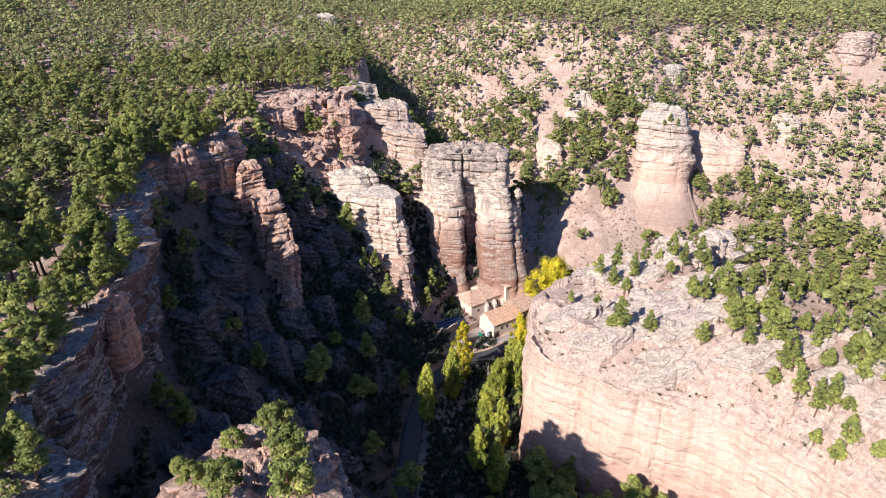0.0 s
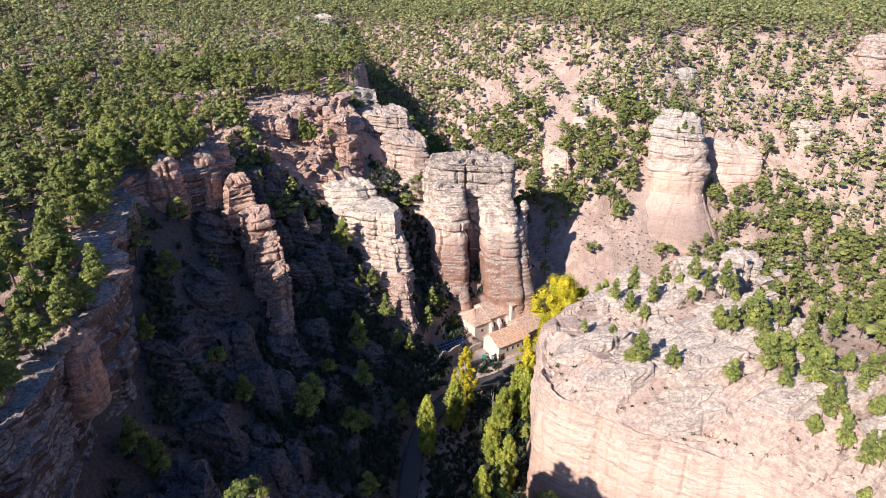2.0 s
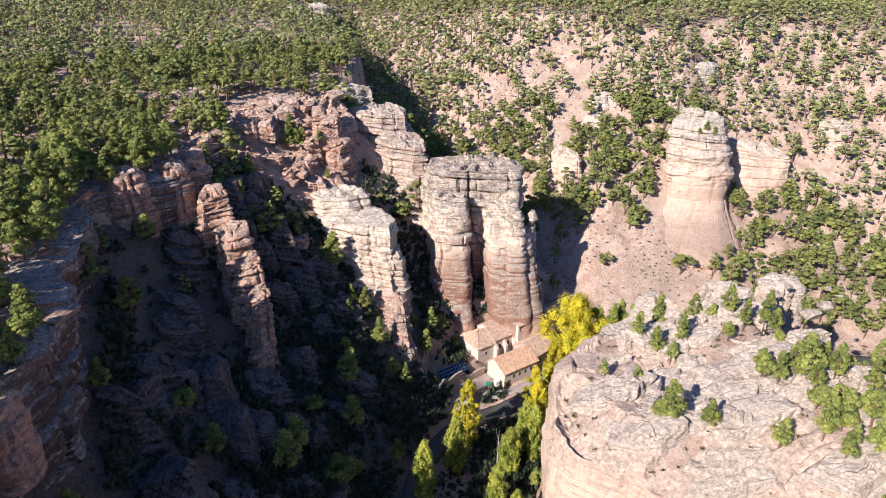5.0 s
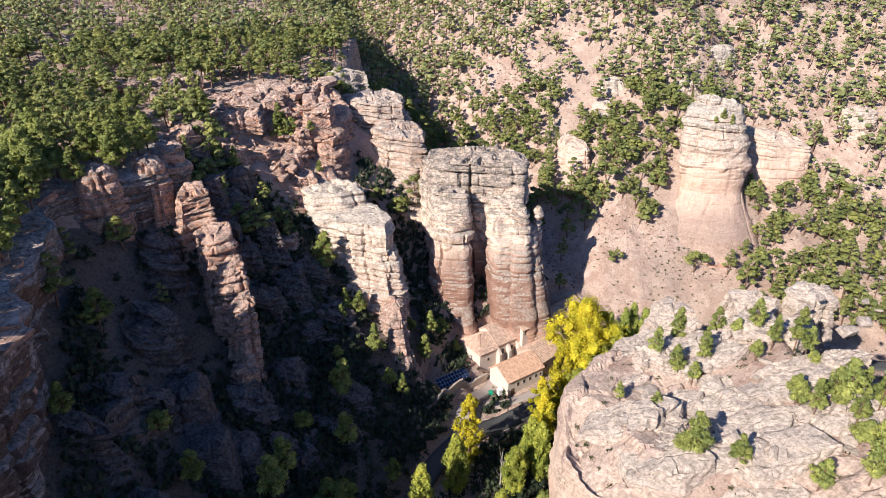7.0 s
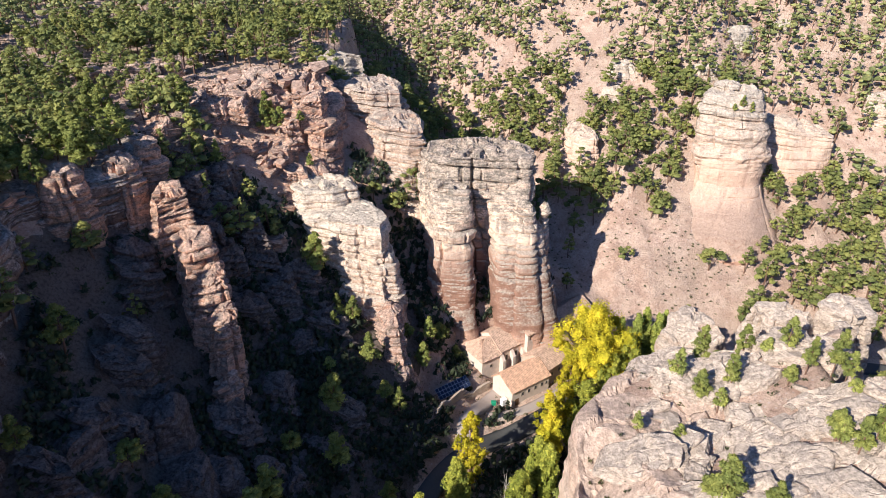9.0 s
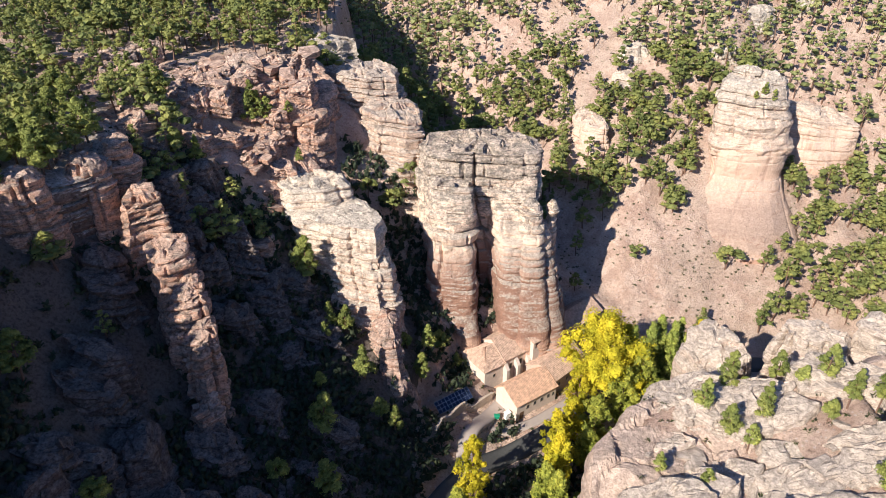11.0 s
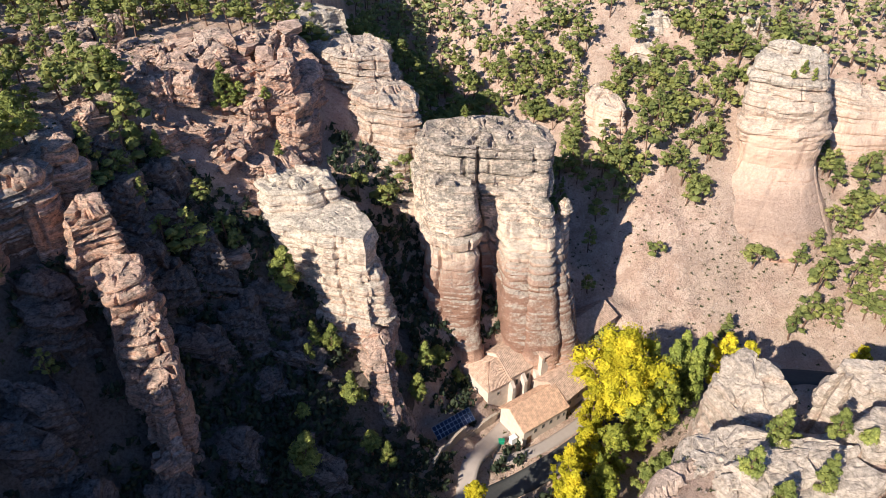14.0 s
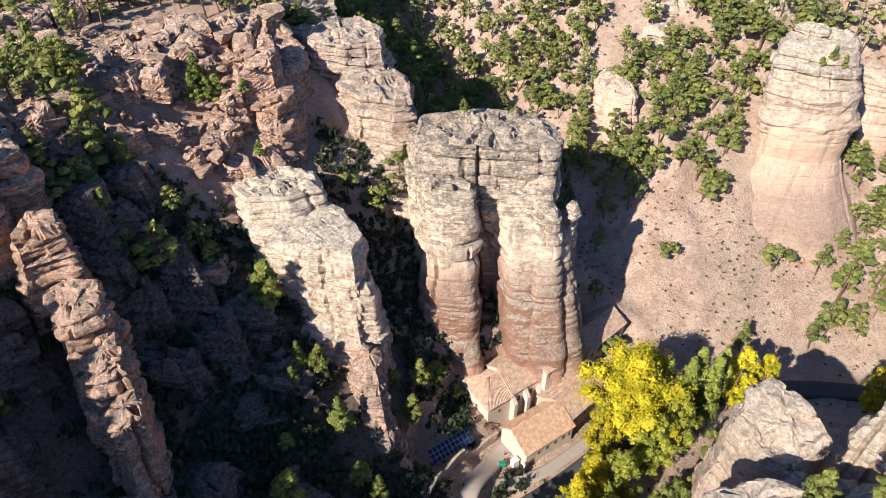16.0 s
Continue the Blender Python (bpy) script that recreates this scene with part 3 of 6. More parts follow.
cliff("cliff_headland", "cream sandstone face with grey slab top", [(66, 113), (56, 112), (47, 110), (40, 106)] + FACE,
      lambda x, y: headland_z(x, y) + 0.3, lambda x, y: 0 * x - 8, ROCK_FACE, 23, res=0.6, inner=17, lean=0.03, beds_low=0.03, beds_high=0.3, thin=1.6, thick=5.0, rough=0.75, joints=12, joint_depth=0.6, wander=1.2, blocks=1.1)
cliff("cliff_ledges", "broken reddish sandstone wall below the ledges", TERRACE[:8], lambda x, y: terrace_z(x, y) + 0.5, lambda x, y: land(x + 8, y - 6) - 6, ROCK_RED, 29, res=0.7, inner=6.0, wander=2.5, lean=0.08, beds_low=0.7, beds_high=0.9, thin=1.0, thick=3.5, rough=1.4, joints=18)

# the double rock behind the monastery: separate columns grown together
double = tagged(empty("rock_tower", (6, 158, 0)), "tall banded sandstone rock with grey top above the monastery", "rock")


def of(points, ob):
    return [(x - ob.location.x, y - ob.location.y) for x, y in points]


def column(ob, foot, crown, z0, z1, seed, mat=ROCK_PALE, **kw):
    """A column of a composed rock; its points are in the world."""
    me = rock_mesh("column", foot, crown, z0, z1, mat, seed, **kw)
    me.transform(Matrix.Translation(-Vector(ob.location)))
    return under(new("column", me), ob)


column(double, [(-7, 161), (2, 160), (10, 160), (18, 159), (21.5, 164), (22, 173), (16, 181), (1, 182), (-9, 175)],
       [(-8.2, 169), (-5.5, 165), (1, 163.5), (8, 163.2), (14, 163), (19.5, 163.6), (21.5, 170), (16, 179), (2, 181), (-6.5, 178)], -2, 51.3, 48, res=0.6, sharp=True,
       shape=((0, 0), (0.5, 0.3), (0.72, 0.8), (0.85, 1.0), (1, 1)), bulge=((0, 0), (0.7, -0.6), (0.8, 0.6), (0.92, 0.5), (1, 0)), beds_low=0.1, beds_high=0.85, thin=1.6, thick=4.2, rough=0.8, joints=8, joint_depth=1.8, dome=0.5, blocks=1.7)
column(double, [(11.5, 155), (13, 148.5), (18, 148.5), (19, 156), (16, 172), (8, 177), (6, 174), (11.5, 164)],
       [(7.5, 168.5), (10.5, 165), (14, 164.8), (19.5, 164.5), (20.5, 170), (15, 179), (4, 181), (-1, 175)], -2, 51.5, 41, res=0.62,
       shape=((0, 0), (0.18, 0.02), (0.6, 0.5), (0.72, 0.75), (0.85, 0.95), (1, 1)), bulge=((0, -1.2), (0.12, -0.4), (0.22, 0.9), (0.35, 0.5), (0.6, 0), (0.8, 0.9), (1, 0.2)),
       beds_low=0.03, beds_high=0.8, thin=1.6, thick=4.8, rough=0.7, joints=6, joint_depth=1.8, flutes=0.5, dome=0.6)
column(double, [(-4, 150), (1, 147), (6, 147), (6.3, 152), (2, 168), (-8, 172), (-9, 160)], [(-6.5, 166), (-3, 164.5), (-0.5, 166), (0, 172), (-2, 178), (-6, 178), (-8.5, 172)],
       -2, 50.5, 42, res=0.62, shape=((0, 0), (0.2, 0.04), (0.55, 0.5), (0.75, 0.8), (1, 1)), bulge=((0, 0), (0.3, 0.5), (0.55, -0.5), (0.7, 0.6), (0.85, 0.3), (1, 0.5)),
       beds_low=0.05, beds_high=0.8, thin=1.6, thick=4.8, rough=0.8, joints=4, joint_depth=1.6, dome=0.6)
column(double, [(-5, 150), (1, 146.8), (5.6, 147.5), (5, 154), (0, 161), (-7, 160)], [(-6, 158.5), (-1, 157), (3.6, 157.6), (4, 161), (0, 165), (-6, 165)], 2, 45.0, 43, res=0.62,
       shape=((0, 0), (0.4, 0.35), (0.7, 0.75), (1, 1)), bulge=((0, 0.3), (0.5, 0.3), (0.66, -0.7), (0.85, 0.7), (1, 0)), beds_low=0.05, beds_high=0.8, thin=1.6, thick=4.8, rough=0.8, joints=4, joint_depth=1.6, dome=0.6)
column(double, [(16, 148), (20.5, 146.5), (24, 147.5), (25, 154), (22, 166), (16, 164)], [(16.5, 159), (19.5, 158), (21.5, 160), (21, 165), (18, 168), (15.5, 165)], -2, 38.5, 44, res=0.58,
       shape=((0, 0), (0.3, 0.12), (0.7, 0.65), (1, 1)), bulge=((0, -0.3), (0.2, 0.6), (0.5, 0.2), (1, 0)), beds_low=0.08, beds_high=0.45, rough=0.5, joints=3, dome=1.8)
column(double, [(22.5, 148.5), (26, 147.5), (29, 150), (29, 157), (25, 164), (21, 160)], [(20.5, 160), (23, 159), (24.5, 161), (24, 165), (21.5, 167), (20, 164)], -2, 32, 45, res=0.58,
       shape=((0, 0), (0.35, 0.2), (0.7, 0.65), (1, 1)), bulge=((0, -0.2), (0.2, 0.5), (1, 0)), beds_low=0.08, beds_high=0.45, rough=0.5, joints=3, dome=2)
column(double, [(22.5, 161), (25, 160), (27, 163), (26, 167), (22.5, 167)], [(23.8, 163), (25, 162.5), (26, 164), (25.4, 165.6), (24, 165.5)], 16, 37.4, 46, res=0.4,
       bulge=((0, 0), (0.8, 0.1), (0.86, -0.5), (0.94, 0.7), (1, 0.2)), beds_low=0.3, beds_high=0.3, rough=0.35, joints=1, dome=0.8)
column(double, [(-18, 172), (-12, 164), (-8, 164), (-6, 174), (-12, 178)], [(-15, 171), (-12, 168.5), (-9, 169), (-9, 174), (-12, 175)], 8, 35, 47, beds_high=0.5, joints=2, dome=1)

# the block with a flat shelf and a cap, running down to a toe
block = tagged(empty("rock_buttress", (-26, 148, 20)), "pale flat-topped sandstone buttress with a rounded cap", "rock")
column(block, [(-41, 152), (-38, 142), (-27, 134), (-14, 131), (-13, 142), (-16, 156), (-28, 166), (-40, 164)],
       [(-40, 153), (-36, 148), (-26, 143.5), (-17.5, 141.5), (-16.5, 147), (-21, 155), (-29, 161), (-38, 160)], 6, 42.0, 51, sharp=True, mat=ROCK_BLOCK, tilt=(0.03, 0.06), res=0.62,
       shape=((0, 0), (0.5, 0.45), (0.75, 0.92), (1, 1)), bulge=((0, 0), (0.6, -0.9), (0.75, 0.3), (0.9, 0.5), (1, 0)), beds_low=0.4, beds_high=0.6, thin=1.4, thick=4, joints=6, dome=0.5, blocks=0.2)
column(block, [(-44, 157), (-38, 150.5), (-30, 151), (-23.5, 155.5), (-26, 164), (-36, 167), (-43, 164)], [(-42.5, 157.3), (-37.5, 152.2), (-30.5, 152.4), (-25, 156), (-27, 162.5), (-36, 165), (-41.5, 162.5)], 40, 46.4, 52, sharp=True, mat=ROCK_BLOCK, res=0.5,
       bulge=((0, -0.8), (0.25, 0.4), (0.5, 0.8), (1, 0)), beds_low=0.5, beds_high=0.4, rough=0.6, joints=3, dome=0.5)
column(block, [(-22, 140), (-17, 136), (-10, 133), (-9, 140), (-14, 148), (-22, 148)], [(-20, 143), (-17, 141), (-15, 142), (-14.5, 146), (-17, 149), (-20, 148)], 4, 34, 53, sharp=True, mat=ROCK_BLOCK, res=0.55,
       beds_low=0.7, beds_high=0.6, rough=1.0, joints=5, joint_depth=1.6, dome=1.2)
column(block, [(-22, 130), (-16, 122), (-9, 119), (-7, 124), (-9, 136), (-18, 140)], [(-18, 134), (-15, 131), (-13, 131), (-12, 134), (-13, 138), (-17, 138)], 0, 23, 54, sharp=True, mat=ROCK_RED, res=0.62,
       beds_low=0.8, beds_high=0.7, rough=1.1, joints=5, joint_depth=1.6, dome=1.2)

# the stepped rock behind
back = tagged(empty("rock_buttress", (-24, 188, 30)), "layered pinkish-grey sandstone buttress with overhanging beds", "rock")
column(back, [(-30, 182), (-24, 174), (-15, 169.5), (-8, 171), (-6, 182), (-12, 196), (-26, 198)], [(-25, 183), (-20, 178), (-13, 177), (-8.5, 179), (-9, 186), (-14, 193), (-23, 193)], 20, 56, 61, mat=ROCK_BACK, sharp=True, res=0.62,
       shape=((0, 0), (0.6, 0.55), (0.8, 0.9), (1, 1)), beds_low=0.5, beds_high=0.9, thin=0.9, thick=3.2, joints=6, joint_depth=1.4, dome=0.8, dip=(0.12, 0.1), tilt=(-0.1, 0.1))
column(back, [(-40, 198), (-34, 186), (-24, 180), (-14, 184), (-12, 198), (-22, 212), (-36, 212)], [(-38, 200), (-32, 192), (-24, 188), (-16, 190), (-16, 200), (-24, 208), (-34, 208)], 25, 62.5, 62, mat=ROCK_BACK, sharp=True, res=0.6,
       beds_low=0.6, beds_high=0.9, thin=0.9, thick=3.2, rough=1.1, joints=8, joint_depth=1.6, dome=0.8, dip=(0.12, 0.1))

# the red ledges between: tilted slabs and fallen blocks
ledges = tagged(empty("rock_ledges", (-50, 168, 40)), "broken reddish sandstone ledges with fallen slabs", "rock")


def angular(rng, cx, cy, rx, ry, corners, low, high):
    ang = (np.arange(corners) + rng.uniform(-0.3, 0.3, corners)) * 2 * math.pi / corners + rng.uniform(0, 6)
    q = rng.uniform(low, high, corners)
    return [(cx + rx * k * math.cos(a), cy + ry * k * math.sin(a)) for a, k in zip(ang, q)]


def drawn_in(points, by, sx=0.0, sy=0.0):
    c = np.mean(points, 0)
    return [(c[0] + (x - c[0]) * by + sx, c[1] + (y - c[1]) * by + sy) for x, y in points]


def block_mesh(seed, mat):
    """An angular block: a box cut by a few slanting planes."""
    rg = np.random.default_rng(seed)
    bm = bmesh.new()
    bmesh.ops.create_cube(bm, size=2)
    for _ in range(7):
        d = Vector(rg.normal(size=3)).normalized()
        g = bmesh.ops.bisect_plane(bm, geom=bm.verts[:] + bm.edges[:] + bm.faces[:], plane_co=d * rg.uniform(0.85, 1.15), plane_no=d, clear_outer=True)
        cut = [e for e in g["geom_cut"] if isinstance(e, bmesh.types.BMEdge)]
        if len(cut) > 2:
            bmesh.ops.holes_fill(bm, edges=cut)
    me = bpy.data.meshes.new("block")
    bm.to_mesh(me)
    bm.free()
    me.materials.append(mat)
    return me


RED_BLOCKS = [block_mesh(k, ROCK_RED) for k in range(8)]
FACE_BLOCKS = [block_mesh(20 + k, ROCK_GREY) for k in range(8)]


def rubble(parent, meshes, rng, places, small, large, flat=0.45):
    """Loose blocks, each an object of its own, half sunk where they lie."""
    for x, y, z in places:
        s = small * (large / small) ** (rng.uniform(0, 1) ** 2)
        ob = under(new("block", meshes[int(rng.integers(0, len(meshes)))]), parent)
        ob.matrix_basis = (Matrix.Translation(Vector((x, y, z + 0.1 * s)) - Vector(parent.location)) @ Matrix.Rotation(rng.uniform(0, 6.28), 4, "Z") @ Matrix.Rotation(rng.uniform(-0.45, 0.45), 4, "X")
                           @ Matrix.Diagonal((s * rng.uniform(0.8, 1.5), s * rng.uniform(0.7, 1.1), s * flat * rng.uniform(0.7, 1.3), 1)))


spots = []
for k, (cx, cy, rx, ry, z0, z1) in enumerate([(-47, 160, 6, 4, 36, 52), (-36.5, 171, 4.5, 5, 40, 57.5), (-40, 176, 6, 7, 44, 64.5), (-51, 177, 9, 6, 44, 63.5), (-50, 163, 7, 5, 38, 54.5),
                                                (-63, 176, 9, 5, 48, 64), (-70, 180, 7, 4, 50, 67), (-46, 187, 10, 6, 50, 67.5), (-58, 167, 7, 5, 42, 57), (-62, 157, 6, 5, 38, 52), (-66, 165, 7, 5, 46, 60), (-46, 168, 6, 4, 44, 59),
                                                (-80, 172, 9, 4, 56, 68.5), (-90, 178, 10, 4, 60, 71), (-76, 162, 7, 4, 52, 66), (-70, 153, 6, 5, 46, 62), (-84, 184, 9, 4, 62, 71), (-60, 185, 8, 4, 54, 67.5), (-56, 157, 6, 4, 38, 50.5), (-55, 171, 5, 4, 46, 60.5),
                                                (-66, 147, 7, 5, 30, 49), (-44, 142, 5, 5, 24, 38), (-73, 145, 6, 5, 40, 58)]):
    rng = np.random.default_rng(70 + k)
    foot = angular(rng, cx, cy, rx * 1.15, ry * 1.15, int(rng.integers(4, 7)), 0.85, 1.3)
    tl = (rng.uniform(-0.1, 0.3), rng.uniform(0.02, 0.3))
    column(ledges, foot, drawn_in(foot, rng.uniform(0.55, 0.8), rng.uniform(-1.0, 1.0), rng.uniform(0, 1.5)), z0 - 6, z1, 80 + k, mat=ROCK_RED, sharp=True, res=0.68, beds_low=0.45, beds_high=0.6, thin=0.7, thick=2.6, rough=0.9, joints=5,
           joint_depth=1.2, dome=0.3, blocks=1.0, tilt=tl, dip=(0.35, -0.2))
    for _ in range(7):
        u, w = rng.uniform(-0.75, 0.75, 2)
        spots.append((cx + rx * u, cy + ry * w, z1 - 0.2 + tl[0] * rx * u + tl[1] * ry * w))
rubble(ledges, RED_BLOCKS, np.random.default_rng(12), spots, 0.7, 2.6)
rubble(ledges, RED_BLOCKS, np.random.default_rng(13), [(x, y, float(land(x, y))) for x, y in np.random.default_rng(14).uniform((-82, 134), (-34, 184), (170, 2))], 0.6, 2.6)

rng = np.random.default_rng(63)
for k in range(34):
    while True:
        cx, cy = rng.uniform(-72, -32), rng.uniform(148, 198)
        if float(depth_in(cx, cy, TERRACE)) > 1.5:
            break
    r, z0 = rng.uniform(2.2, 5.0), float(land(cx, cy))
    foot = angular(rng, cx, cy, r * 1.3, r * 0.8, int(rng.integers(4, 7)), 0.85, 1.25)
    column(ledges, foot, drawn_in(foot, rng.uniform(0.75, 0.9)), z0 - 3, z0 + rng.uniform(0.6, 2.8), 860 + k, mat=ROCK_RED, sharp=True, res=0.55, beds_low=0.4, beds_high=0.5, thin=0.5, thick=1.5, rough=0.6, joints=4,
           joint_depth=0.9, dome=0.2, blocks=0.8, tilt=(rng.uniform(-0.1, 0.4), rng.uniform(0.2, 0.6)), dip=(0.35, -0.2))

# the rib that comes out of the shaded wall
rib = tagged(empty("rock_rib", (-50, 112, 20)), "narrow reddish sandstone rib descending from the rim", "rock")
for k, (cx, cy, rx, ry, z0, z1) in enumerate([(-60, 126, 6, 6, 30, 58), (-55, 119, 5.0, 6, 28, 51.5), (-50.2, 114, 4.4, 5.5, 24, 45.5), (-46.8, 108.5, 3.3, 5, 20, 39.5), (-46.6, 104, 3.2, 4, 14, 27)]):
    rng = np.random.default_rng(170 + k)
    foot = angular(rng, cx + 1, cy, rx * 1.15, ry * 1.1, 5, 0.9, 1.25)
    column(rib, foot, drawn_in(foot, 0.6, 0.8, 0.8), z0, z1 - 1.0, 180 + k, mat=ROCK_RED, sharp=True, res=0.58, beds_low=0.45, beds_high=0.55, thin=0.8, thick=2.8, rough=1.0, joints=5, joint_depth=1.3, dome=0.4, blocks=1.0, tilt=(0.1, 0.35), dip=(-0.25, 0.2))
    rubble(rib, RED_BLOCKS, rng, [(cx + rx * rng.uniform(-0.6, 0.6), cy + ry * rng.uniform(-0.6, 0.6), z1 - 1.2) for _ in range(2)], 0.6, 1.5)

# boulders standing along the western rim
for k, (cx, cy, r, z0, z1) in enumerate([(-68, 127, 4.5, 44, 63.5), (-75, 118, 5.5, 44, 64.5), (-66, 135, 3.5, 48, 64.5), (-63, 49, 3.5, 40, 54), (-70, 71, 4, 44, 57.5)]):
    rng = np.random.default_rng(270 + k)
    ang = np.linspace(0, 2 * math.pi, 7, endpoint=False)
    rock("boulder", "rounded grey-pink boulder on the plateau's rim", [(cx + r * q * math.cos(a), cy + r * q * math.sin(a)) for a, q in zip(ang, rng.uniform(0.9, 1.2, 7))],
         [(cx + r * q * math.cos(a), cy + r * q * math.sin(a)) for a, q in zip(ang, rng.uniform(0.7, 0.95, 7))], z0, z1, ROCK_RED, 280 + k, res=0.62, dome=1.2, bulge=((0, 0), (0.8, 0.4), (1, -0.4)))

# the free-standing tower across the valley: a fluted, flaring foot and a bedded crown
tower = tagged(empty("rock_tower", (88, 198, 6)), "free-standing sandstone tower with grey crown and flaring foot", "rock")
column(tower, [(66.5, 199), (71, 188), (83, 182.5), (95, 182.5), (104.5, 188), (106.5, 199), (98, 214), (77, 213)], [(79.5, 204), (83.5, 200), (91.5, 198.5), (99, 200), (103, 206), (100, 214), (90, 217), (81.5, 213)], 0, 38, 91, mat=ROCK_TOWER, res=0.65,
       shape=((0, 0), (0.3, 0.06), (0.45, 0.28), (0.6, 0.66), (0.78, 0.92), (1, 1)), bulge=((0, 0), (0.3, 1.2), (0.45, 0.2), (0.65, -1.6), (0.8, -1.8), (1, -0.6)), beds_low=0.02, beds_high=0.15, thin=2.5, thick=6, rough=0.45, joints=12, joint_depth=0.55, flutes=0.9, dome=0.5)
column(tower, [(79.5, 205), (83.5, 201), (91.5, 199), (99.5, 200.5), (104, 206), (101, 214), (90, 218), (81.5, 214)], [(80.6, 210), (84, 207), (90.5, 205), (96.5, 206.5), (99.5, 211), (97, 216), (90, 218), (83, 216)], 31, 57.5, 95, mat=ROCK_TOWER, sharp=True, res=0.6,
       shape=((0, 0), (0.3, 0.1), (0.55, 0.4), (0.75, 0.7), (1, 1)), bulge=((0, -1.6), (0.15, -0.6), (0.3, 0.9), (0.42, 0.2), (0.55, 1.2), (0.7, 0.2), (0.82, 0.7), (1, 0)), beds_low=0.4, beds_high=0.6, thin=1.6, thick=5.5, rough=1.2, joints=8, joint_depth=1.0, dome=1.0, blocks=1.1, dip=(0.1, 0.05))
column(tower, [(83, 214), (85, 208.5), (90, 207), (93, 210), (92, 216), (86, 218)], [(84.5, 214), (86, 211), (89.5, 210), (91, 212), (90, 215), (87, 216.5)], 54, 59.8, 96, mat=ROCK_TOWER, sharp=True, res=0.6, beds_low=0.4, beds_high=0.4, rough=0.8, joints=2, dome=0.6)
rock("rock_outcrop", "smooth pinkish sandstone outcrop above the pines", [(106, 212), (112, 206), (122, 207), (130, 211), (130, 222), (118, 230), (106, 226)], [(106, 220), (112, 216), (120, 215), (127, 214), (127, 220), (118, 226), (108, 226)],
     14, 44, ROCK_TOWER, 92, res=0.7, tilt=(-0.15, 0.15), beds_low=0.15, beds_high=0.3, joints=3, dome=1)
rock("rock_dome", "small rounded sandstone dome among pines", [(136, 214), (141, 210), (146, 214), (146, 220), (140, 223), (136, 220)], [(138, 216), (141, 214), (144, 216), (144, 219), (141, 220), (138, 219)], 16, 33, ROCK_TOWER, 93, res=0.6,
     beds_low=0.15, beds_high=0.2, joints=1, dome=2, bulge=((0, 0), (0.7, 0.6), (1, -0.8)))
rock("rock_fin", "pale slanting sandstone fin on the slope", [(37, 218), (42, 208), (47, 207), (51, 214), (50, 232), (42, 236)], [(39, 226), (42, 220), (46, 216), (49, 216), (49, 230), (43, 233)], 18, 40.5, ROCK_TOWER, 94, res=0.6,
     tilt=(0.05, 0.1), beds_low=0.2, beds_high=0.4, joints=2, dome=1)
for k, (cx, cy, rx, ry, z0, z1, lab) in enumerate([(190, 258, 13, 9, 50, 84, "big"), (182, 244, 9, 7, 40, 66, ""), (198, 232, 13, 10, 28, 58, ""), (150, 228, 8, 6, 38, 52, ""), (62, 246, 6, 4, 52, 59, ""), (104, 254, 9, 5, 58, 70, ""),
                                                     (-78, 338, 16, 8, 70, 88, ""), (-40, 212, 12, 5, 50, 68, ""), (58, 236, 6, 4, 46, 52, ""), (126, 262, 10, 5, 60, 71, ""), (90, 238, 8, 5, 48, 60, "")]):
    rng = np.random.default_rng(370 + k)
    ang = np.linspace(0, 2 * math.pi, 8, endpoint=False)
    rock("rock_outcrop", "weathered pink-grey sandstone outcrop on the wooded slope", [(cx + rx * q * math.cos(a), cy + ry * q * math.sin(a)) for a, q in zip(ang, rng.uniform(0.9, 1.3, 8))],
         [(cx + rx * q * math.cos(a), cy + ry * q * math.sin(a)) for a, q in zip(ang, rng.uniform(0.6, 0.9, 8))], z0 - 5, z1, ROCK_RED if k < 3 else ROCK_TOWER, 380 + k, sharp=True, res=0.85, dome=0.8, beds_low=0.3, beds_high=0.6, thin=1.6, thick=5.0, rough=1.4, joints=5, joint_depth=1.5, dip=(0.12, 0.1))

